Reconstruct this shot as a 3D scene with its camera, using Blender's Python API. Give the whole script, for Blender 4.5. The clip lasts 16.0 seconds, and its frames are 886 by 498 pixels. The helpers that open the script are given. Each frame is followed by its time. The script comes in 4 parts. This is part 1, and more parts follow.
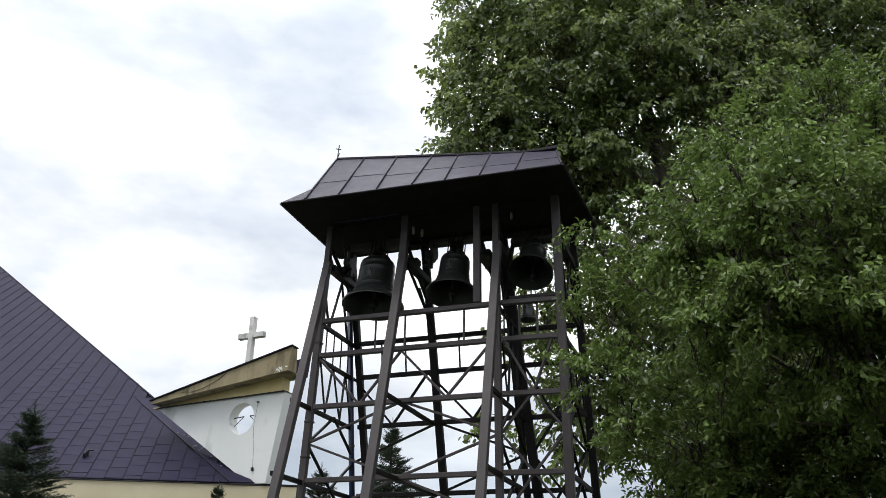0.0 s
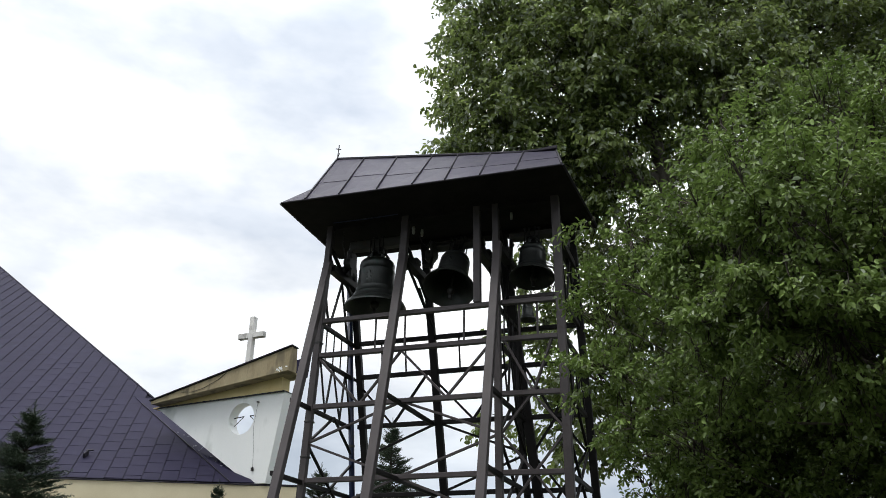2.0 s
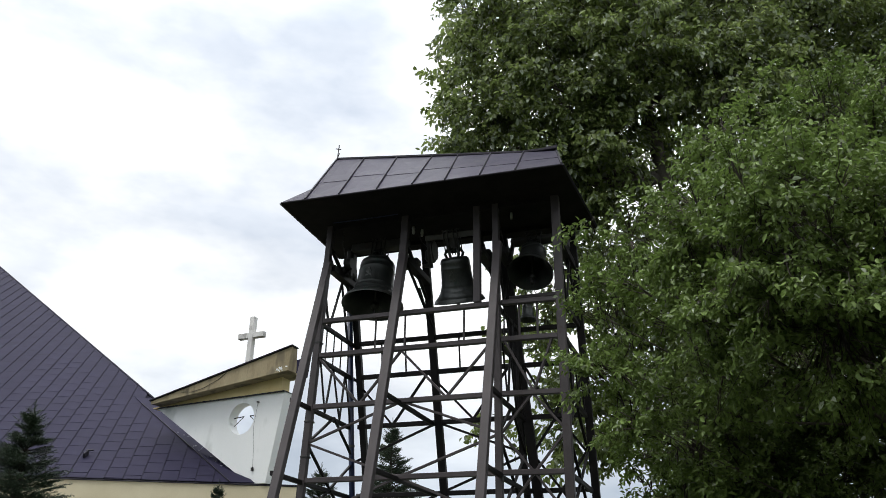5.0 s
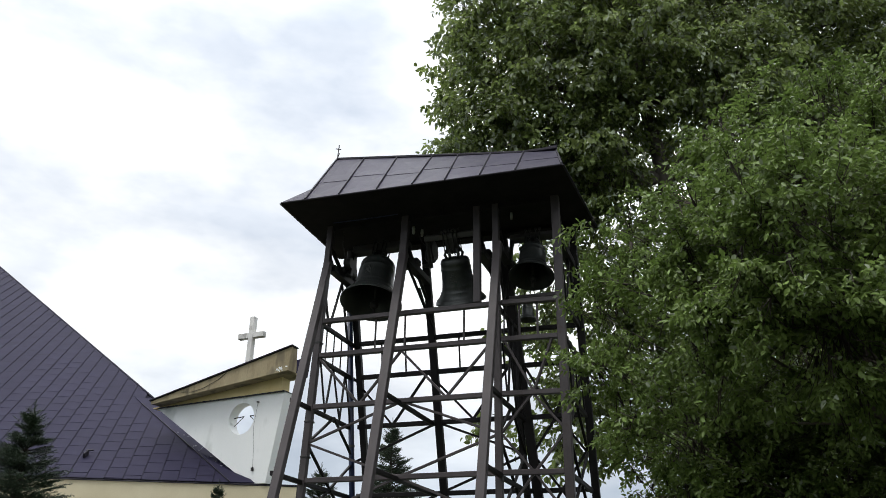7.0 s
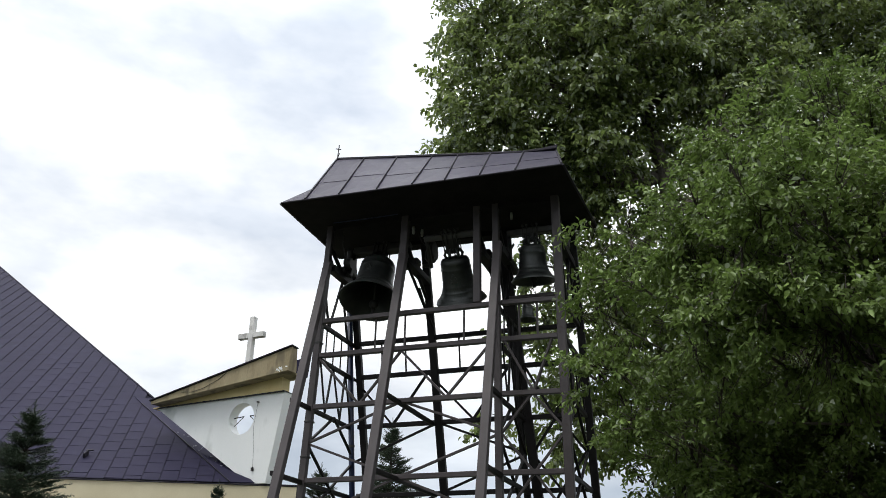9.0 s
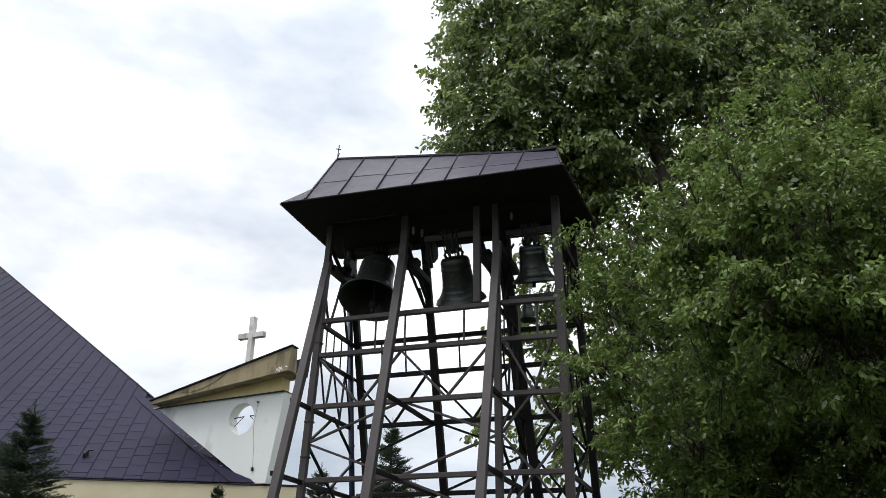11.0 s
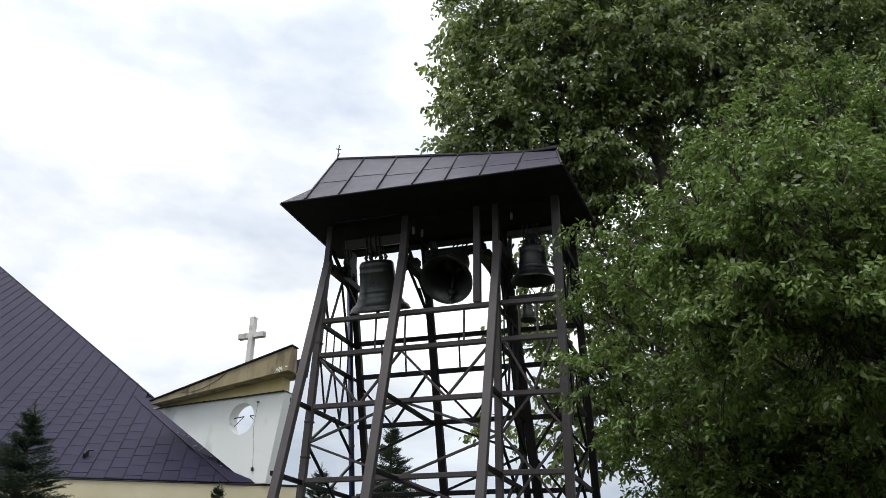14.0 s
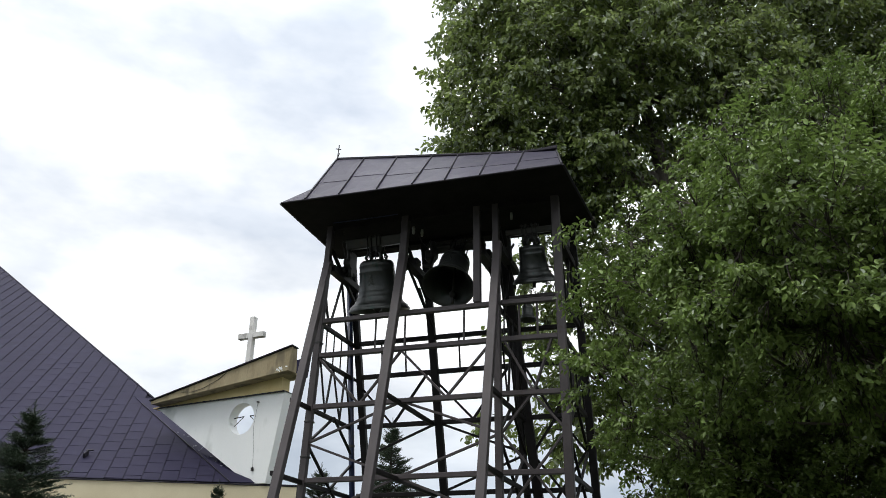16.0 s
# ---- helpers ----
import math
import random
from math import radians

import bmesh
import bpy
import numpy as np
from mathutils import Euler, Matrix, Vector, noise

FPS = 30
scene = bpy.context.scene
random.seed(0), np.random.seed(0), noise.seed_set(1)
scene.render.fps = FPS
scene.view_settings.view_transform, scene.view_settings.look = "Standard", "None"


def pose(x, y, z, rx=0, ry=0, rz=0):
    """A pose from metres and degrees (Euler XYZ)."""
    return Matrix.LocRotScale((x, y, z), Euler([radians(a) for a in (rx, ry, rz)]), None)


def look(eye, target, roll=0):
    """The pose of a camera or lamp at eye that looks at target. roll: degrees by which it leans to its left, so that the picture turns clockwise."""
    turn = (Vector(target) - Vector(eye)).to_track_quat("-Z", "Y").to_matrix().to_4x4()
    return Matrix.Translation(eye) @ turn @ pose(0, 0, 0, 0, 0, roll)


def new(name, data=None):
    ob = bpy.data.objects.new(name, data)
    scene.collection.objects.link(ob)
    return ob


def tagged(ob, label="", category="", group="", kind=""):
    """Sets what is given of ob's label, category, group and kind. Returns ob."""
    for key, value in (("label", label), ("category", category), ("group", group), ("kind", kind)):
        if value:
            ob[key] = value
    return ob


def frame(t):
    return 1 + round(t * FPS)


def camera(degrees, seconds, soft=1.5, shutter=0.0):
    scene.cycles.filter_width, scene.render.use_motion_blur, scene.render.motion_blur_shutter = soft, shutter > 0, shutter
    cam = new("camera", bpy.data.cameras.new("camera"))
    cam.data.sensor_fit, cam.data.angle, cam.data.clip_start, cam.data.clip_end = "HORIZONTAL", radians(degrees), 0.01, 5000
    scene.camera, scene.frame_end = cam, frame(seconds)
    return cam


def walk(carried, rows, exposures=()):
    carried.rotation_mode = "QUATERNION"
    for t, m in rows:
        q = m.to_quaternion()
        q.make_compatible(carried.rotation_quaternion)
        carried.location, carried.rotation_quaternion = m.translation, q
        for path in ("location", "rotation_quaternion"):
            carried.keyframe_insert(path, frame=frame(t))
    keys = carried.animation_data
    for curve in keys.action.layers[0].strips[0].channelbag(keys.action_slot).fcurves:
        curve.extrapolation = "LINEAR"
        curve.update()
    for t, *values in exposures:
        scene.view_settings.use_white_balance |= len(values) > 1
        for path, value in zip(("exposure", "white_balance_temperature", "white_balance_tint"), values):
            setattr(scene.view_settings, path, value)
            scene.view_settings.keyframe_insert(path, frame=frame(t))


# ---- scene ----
cam = camera(56.0, 16.0, soft=0.7, shutter=0.3)
EYE = pose(0, 0, 1.6) @ pose(0, 0, 0, 114.07) @ pose(0, 0, 0, 0, 0, 1.04)
walk(cam, [(0.0, EYE), (16.0, EYE)])

# ---------------------------------------------------------------- sky and sun
def sky():
    world = bpy.data.worlds.new("sky")
    scene.world = world
    world.use_nodes = True
    nt = world.node_tree
    nt.nodes.clear()
    out = nt.nodes.new("ShaderNodeOutputWorld")
    bg = nt.nodes.new("ShaderNodeBackground")
    air = nt.nodes.new("ShaderNodeTexSky")
    air.sky_type, air.sun_disc = "NISHITA", False
    air.sun_elevation, air.sun_rotation = radians(SUN_UP), radians(SUN_AZ)
    gain = nt.nodes.new("ShaderNodeMixRGB")
    gain.blend_type = "MULTIPLY"
    gain.inputs[0].default_value = 1.0
    gain.inputs[2].default_value = (0.10, 0.10, 0.10, 1)
    nt.links.new(air.outputs[0], gain.inputs[1])
    big = nt.nodes.new("ShaderNodeTexNoise")
    big.inputs["Scale"].default_value = 2.3
    big.inputs["Detail"].default_value = 6
    big.inputs["Roughness"].default_value = 0.52
    big.texture_mapping.scale = (1.0, 1.0, 2.4)
    big.texture_mapping.translation = (3.1, 0.4, 1.7)
    ramp = nt.nodes.new("ShaderNodeValToRGB")
    ramp.color_ramp.elements[0].position, ramp.color_ramp.elements[1].position = 0.36, 0.60
    ramp.color_ramp.elements[0].color = (0.74, 0.79, 0.87, 1)
    ramp.color_ramp.elements[1].color = (1.30, 1.30, 1.30, 1)
    e = ramp.color_ramp.elements.new(0.47)
    e.color = (0.96, 0.98, 1.01, 1)
    nt.links.new(big.outputs[0], ramp.inputs[0])
    rise = nt.nodes.new("ShaderNodeTexGradient")
    rise.texture_mapping.mapping_x = "Z"
    low = nt.nodes.new("ShaderNodeValToRGB")
    low.color_ramp.elements[0].position, low.color_ramp.elements[1].position = 0.12, 0.33
    low.color_ramp.elements[0].color = (0.54, 0.59, 0.655, 1)
    low.color_ramp.elements[1].color = (1, 1, 1, 1)
    high = low.color_ramp.elements.new(1.0)
    high.color = (2.9, 2.9, 2.9, 1)
    high = low.color_ramp.elements.new(0.62)
    high.color = (1.22, 1.22, 1.22, 1)
    nt.links.new(rise.outputs[0], low.inputs[0])
    mul = nt.nodes.new("ShaderNodeMixRGB")
    mul.blend_type = "MULTIPLY"
    mul.inputs[0].default_value = 1.0
    nt.links.new(ramp.outputs[0], mul.inputs[1])
    nt.links.new(low.outputs[0], mul.inputs[2])
    puff = nt.nodes.new("ShaderNodeTexNoise")
    puff.inputs["Scale"].default_value = 7.0
    puff.inputs["Detail"].default_value = 5
    puff.texture_mapping.scale = (1.0, 1.0, 2.2)
    tone = nt.nodes.new("ShaderNodeValToRGB")
    tone.color_ramp.elements[0].position, tone.color_ramp.elements[1].position = 0.38, 0.62
    tone.color_ramp.elements[0].color, tone.color_ramp.elements[1].color = (0.90, 0.93, 0.965, 1), (1.15, 1.15, 1.14, 1)
    nt.links.new(puff.outputs[0], tone.inputs[0])
    mul2 = nt.nodes.new("ShaderNodeMixRGB")
    mul2.blend_type = "MULTIPLY"
    mul2.inputs[0].default_value = 1.0
    nt.links.new(mul.outputs[0], mul2.inputs[1])
    nt.links.new(tone.outputs[0], mul2.inputs[2])
    mix = nt.nodes.new("ShaderNodeMixRGB")
    mix.inputs[0].default_value = 0.88
    nt.links.new(gain.outputs[0], mix.inputs[1])
    nt.links.new(mul2.outputs[0], mix.inputs[2])
    nt.links.new(mix.outputs[0], bg.inputs[0])
    bg.inputs[1].default_value = 1.0
    nt.links.new(bg.outputs[0], out.inputs[0])


SUN_UP, SUN_AZ = 64, 234
sky()
lamp = bpy.data.lights.new("sun", "SUN")
lamp.energy, lamp.angle, lamp.color = 1.2, radians(20), (1.0, 0.96, 0.9)
sun = new("sun", lamp)
sun.matrix_world = look((-9, -6.5, 22.5), (0, 0, 0))
scene.view_settings.exposure = 0.0


# ---------------------------------------------------------------- materials
def material(name, a, b, rough=0.6, metal=0.0, scale=6.0, fine=60.0, bump=0.2, spread=0.0, through_light=0.0, stain_sheen=None, spec=0.5, stretch=(1, 1, 1)):
    """Two colours mixed by a broad and a fine noise; spread varies the brightness from piece to piece."""
    m = bpy.data.materials.new(name)
    m.use_nodes = True
    nt = m.node_tree
    nt.nodes.clear()
    n, l = nt.nodes.new, nt.links.new
    out, bs = n("ShaderNodeOutputMaterial"), n("ShaderNodeBsdfPrincipled")
    co = n("ShaderNodeTexCoord")
    mp = n("ShaderNodeMapping")
    mp.inputs["Scale"].default_value = stretch
    l(co.outputs["Object"], mp.inputs[0])
    n1, n2 = n("ShaderNodeTexNoise"), n("ShaderNodeTexNoise")
    n1.inputs["Scale"].default_value, n1.inputs["Detail"].default_value = scale, 5
    n2.inputs["Scale"].default_value, n2.inputs["Detail"].default_value = fine, 3
    l(mp.outputs[0], n1.inputs[0]), l(mp.outputs[0], n2.inputs[0])
    add = n("ShaderNodeMath")
    add.operation = "MULTIPLY_ADD"
    add.inputs[1].default_value = 0.35
    l(n2.outputs[0], add.inputs[0]), l(n1.outputs[0], add.inputs[2])
    rp = n("ShaderNodeValToRGB")
    rp.color_ramp.elements[0].position, rp.color_ramp.elements[1].position = 0.45, 0.9
    rp.color_ramp.elements[0].color, rp.color_ramp.elements[1].color = (*a, 1), (*b, 1)
    l(add.outputs[0], rp.inputs[0])
    colour = rp.outputs[0]
    if stain_sheen:
        n3, r3, mx = n("ShaderNodeTexNoise"), n("ShaderNodeValToRGB"), n("ShaderNodeMixRGB")
        n3.inputs["Scale"].default_value, n3.inputs["Detail"].default_value = stain_sheen[1], 7
        l(mp.outputs[0], n3.inputs[0])
        r3.color_ramp.elements[0].position, r3.color_ramp.elements[1].position = stain_sheen[2], stain_sheen[2] + 0.12
        l(n3.outputs[0], r3.inputs[0]), l(r3.outputs[0], mx.inputs[0])
        l(colour, mx.inputs[1])
        mx.inputs[2].default_value = (*stain_sheen[0], 1)
        colour = mx.outputs[0]
    if spread:
        info, mr, hs = n("ShaderNodeObjectInfo") if spread > 0 else n("ShaderNodeNewGeometry"), n("ShaderNodeMapRange"), n("ShaderNodeHueSaturation")
        l(info.outputs["Random" if spread > 0 else "Random Per Island"], mr.inputs[0])
        mr.inputs[3].default_value, mr.inputs[4].default_value = 1 - abs(spread), 1 + abs(spread)
        l(mr.outputs[0], hs.inputs["Value"]), l(colour, hs.inputs["Color"])
        colour = hs.outputs[0]
    l(colour, bs.inputs["Base Color"])
    bs.inputs["Roughness"].default_value, bs.inputs["Metallic"].default_value = rough, metal
    bs.inputs["Specular IOR Level"].default_value = spec
    if bump:
        bp = n("ShaderNodeBump")
        bp.inputs["Strength"].default_value, bp.inputs["Distance"].default_value = bump, 0.01
        l(add.outputs[0], bp.inputs["Height"]), l(bp.outputs[0], bs.inputs["Normal"])
    shader = bs.outputs[0]
    if through_light:
        tr, ms = n("ShaderNodeBsdfTranslucent"), n("ShaderNodeMixShader")
        l(colour, tr.inputs[0])
        ms.inputs[0].default_value = through_light
        l(shader, ms.inputs[1]), l(tr.outputs[0], ms.inputs[2])
        shader = ms.outputs[0]
    l(shader, out.inputs[0])
    return m


STEEL = material("brown_painted_steel", (0.044, 0.037, 0.039), (0.066, 0.056, 0.058), 0.5, 0.0, 3, 90, 0.12, 0.10, stain_sheen=((0.04, 0.027, 0.022), 7, 0.66), spec=0.35)
# Darkened copy of the brown steel: shade on the rear members put into colour.
SHADED_STEEL = material("shaded_brown_steel", (0.007, 0.0065, 0.007), (0.014, 0.012, 0.0125), 0.55, 0.0, 3, 90, 0.12, 0.15, stain_sheen=((0.020, 0.014, 0.011), 7, 0.66), spec=0.2)
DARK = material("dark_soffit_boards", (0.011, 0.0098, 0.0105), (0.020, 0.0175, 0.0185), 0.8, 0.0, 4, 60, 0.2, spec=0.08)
# The lighter blotches put the roof sheet's uneven sheen into its colour.
SHEET = material("brown_roof_sheet", (0.036, 0.032, 0.052), (0.050, 0.045, 0.070), 0.48, 0.0, 3, 50, 0.3, 0.13, stain_sheen=((0.062, 0.058, 0.074), 5, 0.57), spec=0.16)
BRONZE = material("patinated_bronze", (0.042, 0.047, 0.046), (0.076, 0.080, 0.076), 0.39, 0.6, 5, 45, 0.5, 0.05, stain_sheen=((0.032, 0.058, 0.050), 9, 0.60), stretch=(1, 1, 0.5))
IRON = material("grey_iron", (0.016, 0.0155, 0.0155), (0.036, 0.034, 0.033), 0.55, 0.3, 8, 80, 0.2)
YOKE = material("grey_painted_yoke", (0.034, 0.032, 0.031), (0.06, 0.057, 0.054), 0.55, 0.0, 5, 70, 0.2, stain_sheen=((0.07, 0.05, 0.04), 6, 0.62))
BLUE = material("dark_blue_plastic_pipe", (0.008, 0.014, 0.045), (0.013, 0.022, 0.07), 0.35, 0.0, 4, 40, 0.05)
PALE = material("pale_ceramic", (0.26, 0.27, 0.25), (0.36, 0.37, 0.34), 0.4, 0.0, 10, 60, 0.1)
SLATE = material("violet_grey_roof_sheet", (0.0170, 0.0152, 0.035), (0.024, 0.0217, 0.0465), 0.7, 0.0, 1.2, 30, 0.15, 0.06, stain_sheen=((0.033, 0.032, 0.058), 1.6, 0.64), spec=0.12)
SEAM = material("violet_grey_seam", (0.012, 0.011, 0.02), (0.02, 0.018, 0.032), 0.7, 0.0, 3, 30, 0.1, spec=0.08)
PLASTER = material("weathered_white_plaster", (0.74, 0.76, 0.75), (0.83, 0.84, 0.83), 0.85, 0.0, 0.9, 40, 0.2, stain_sheen=((0.62, 0.64, 0.62), 1.6, 0.56), stretch=(1, 1, 0.45))
YELLOW = material("ochre_plaster", (0.60, 0.47, 0.22), (0.70, 0.57, 0.30), 0.85, 0.0, 1.5, 40, 0.2)
BEIGE = material("beige_plaster", (0.62, 0.54, 0.36), (0.72, 0.64, 0.45), 0.85, 0.0, 1.2, 40, 0.2)
FASCIA = material("stained_ochre_fascia", (0.23, 0.185, 0.105), (0.36, 0.30, 0.185), 0.8, 0.0, 2.0, 35, 0.25, stain_sheen=((0.16, 0.13, 0.08), 3.0, 0.52), stretch=(1, 1, 0.35))
CONCRETE = material("whitewashed_concrete", (0.55, 0.54, 0.52), (0.70, 0.69, 0.66), 0.8, 0.0, 3, 50, 0.3, stain_sheen=((0.34, 0.33, 0.31), 5, 0.54), stretch=(1, 1, 0.5))
TIN = material("dark_tin_edge", (0.020, 0.018, 0.025), (0.032, 0.029, 0.038), 0.55, 0.0, 3, 40, 0.1, spec=0.2)
BARK = material("grey_brown_bark", (0.055, 0.046, 0.038), (0.14, 0.12, 0.10), 0.9, 0.0, 6, 40, 0.8, stretch=(1, 1, 0.25))
TWIG = material("dark_twig_bark", (0.02, 0.015, 0.011), (0.045, 0.033, 0.024), 0.9, 0.0, 9, 60, 0.4)
LEAF_A = material("fresh_green_leaf", (0.112, 0.172, 0.038), (0.186, 0.264, 0.070), 0.48, 0.0, 2.0, 20, 0.0, -0.42, 0.32, spec=0.35)
LEAF_B = material("dull_green_leaf", (0.140, 0.192, 0.053), (0.235, 0.295, 0.096), 0.42, 0.0, 1.5, 20, 0.0, -0.45, 0.48, spec=0.4)
LEAF_P = material("pale_leaf_underside", (0.24, 0.29, 0.19), (0.34, 0.38, 0.27), 0.6, 0.0, 2.0, 20, 0.0, -0.3, 0.25)
NEEDLE = material("spruce_needle", (0.015, 0.031, 0.015), (0.034, 0.058, 0.026), 0.6, 0.0, 2.5, 20, 0.0, -0.35, 0.1)
LICHEN = material("pale_lichen", (0.10, 0.10, 0.13), (0.20, 0.20, 0.22), 0.9, 0.0, 9, 60, 0.2)
BLOCK_WALL = material("grey_green_render", (0.075, 0.085, 0.065), (0.11, 0.12, 0.095), 0.9, 0.0, 1.0, 30, 0.2)
GRASS = material("mown_grass", (0.040, 0.047, 0.028), (0.070, 0.078, 0.048), 0.9, 0.0, 0.4, 12, 0.3)


# ---------------------------------------------------------------- mesh helpers
def mesh_of(bm, name, mat, smooth=False):
    bm.normal_update()
    me = bpy.data.meshes.new(name)
    bm.to_mesh(me)
    bm.free()
    me.materials.append(mat)
    for p in me.polygons:
        p.use_smooth = smooth
    return me


def part(name, bm, mat, parent, label="", smooth=False):
    """One bmesh as one mesh object under a thing or a part."""
    ob = new(name, bm if isinstance(bm, bpy.types.Mesh) else mesh_of(bm, name, mat, smooth))
    ob.parent = parent
    return tagged(ob, label)


def thing(name, m, label, category, group="", kind=""):
    ob = new(name)
    ob.matrix_world = m
    ob.empty_display_size = 0.2
    return tagged(ob, label, category, group, kind)


def add_box(bm, size, m=Matrix(), bevel=0.0):
    r = bmesh.ops.create_cube(bm, size=1.0, matrix=m @ Matrix.Diagonal((*size, 1)))
    if bevel:
        edges = {e for v in r["verts"] for e in v.link_edges}
        bmesh.ops.bevel(bm, geom=list(edges), offset=bevel, segments=1, affect="EDGES")
    return bm


def frame_between(a, b, side=(0, 0, 1)):
    """A pose at the middle of a and b whose z runs from a to b."""
    a, b = Vector(a), Vector(b)
    z = (b - a).normalized()
    s = Vector(side)
    if abs(z.dot(s.normalized())) > 0.95:
        s = Vector((1, 0, 0))
    x = s.cross(z).normalized()
    y = z.cross(x)
    m = Matrix((x, y, z)).transposed().to_4x4()
    m.translation = (a + b) / 2
    return m, (b - a).length


def bar(a, b, w, d, bevel=0.006, side=(0, 0, 1)):
    m, length = frame_between(a, b, side)
    return add_box(bmesh.new(), (w, d, length), m, bevel)


def add_rod(bm, a, b, r, n=8, r2=None):
    m, length = frame_between(a, b)
    bmesh.ops.create_cone(bm, cap_ends=True, segments=n, radius1=r, radius2=r if r2 is None else r2, depth=length, matrix=m)
    return bm


def rod(a, b, r, n=8):
    return add_rod(bmesh.new(), a, b, r, n)


def add_tube(bm, pts, radii, n=7):
    """A bent tapered tube along points."""
    rings = []
    for i, p in enumerate(pts):
        p = Vector(p)
        z = (Vector(pts[min(i + 1, len(pts) - 1)]) - Vector(pts[max(i - 1, 0)])).normalized()
        x = z.cross(Vector((0.3, 1, 0.2))).normalized()
        y = z.cross(x)
        rings.append([bm.verts.new(p + (x * math.cos(k * math.tau / n) + y * math.sin(k * math.tau / n)) * radii[i]) for k in range(n)])
    for a, b in zip(rings, rings[1:]):
        for k in range(n):
            bm.faces.new((a[k], a[(k + 1) % n], b[(k + 1) % n], b[k]))
    bm.faces.new(rings[0][::-1])
    bm.faces.new(rings[-1])
    return bm


def add_lathe(bm, profile, n=40):
    """A surface of revolution about z from (radius, height) pairs."""
    rings = [[bm.verts.new((r * math.cos(k * math.tau / n), r * math.sin(k * math.tau / n), z)) for k in range(n)] for r, z in profile]
    for a, b in zip(rings, rings[1:]):
        for k in range(n):
            bm.faces.new((a[k], a[(k + 1) % n], b[(k + 1) % n], b[k]))
    return bm


def add_prism(bm, outline, depth_vec):
    """A solid from a flat outline, pushed along a vector."""
    a = [bm.verts.new(p) for p in outline]
    b = [bm.verts.new(Vector(p) + Vector(depth_vec)) for p in outline]
    bm.faces.new(a)
    bm.faces.new(b[::-1])
    k = len(a)
    for i in range(k):
        bm.faces.new((a[(i + 1) % k], a[i], b[i], b[(i + 1) % k]))
    bmesh.ops.recalc_face_normals(bm, faces=bm.faces)
    return bm


# ---------------------------------------------------------------- ground
def ground():
    bm = bmesh.new()
    bmesh.ops.create_grid(bm, x_segments=40, y_segments=40, size=1500)
    tagged(new("ground", mesh_of(bm, "ground", GRASS)), "flat mown grass lawn around the church", "ground", kind="structure")


def sky_blocking_walls():
    """Plain unseen walls behind and beside the camera, added to block low sky light."""
    for name, size, at in (("added_wall_south", (34, 0.4, 10.5), (1, -7.0, 5.25)), ("added_wall_east", (0.4, 21, 10.5), (15, 3.6, 5.25))):
        tagged(new(name, mesh_of(add_box(bmesh.new(), size, pose(*at), 0.02), name, BLOCK_WALL)), "unseen plain grey-green wall added to block low sky light", "wall", kind="structure")


# ---------------------------------------------------------------- bell tower
TOWER = pose(1.827, 11.860, 0, 0, 0, -19.075)
LEVELS = (6.12, 5.53, 4.685, 3.54, 2.27, 0.92)
TOP, JOINT = 7.88, 7.12


def u_left(z):
    return -4.00 - 0.036 * (7.9 - z)


def v_back(z):
    return 1.31 + 0.177 * (6.14 - z)


def v_front(z):
    return -0.27 * (JOINT - z)


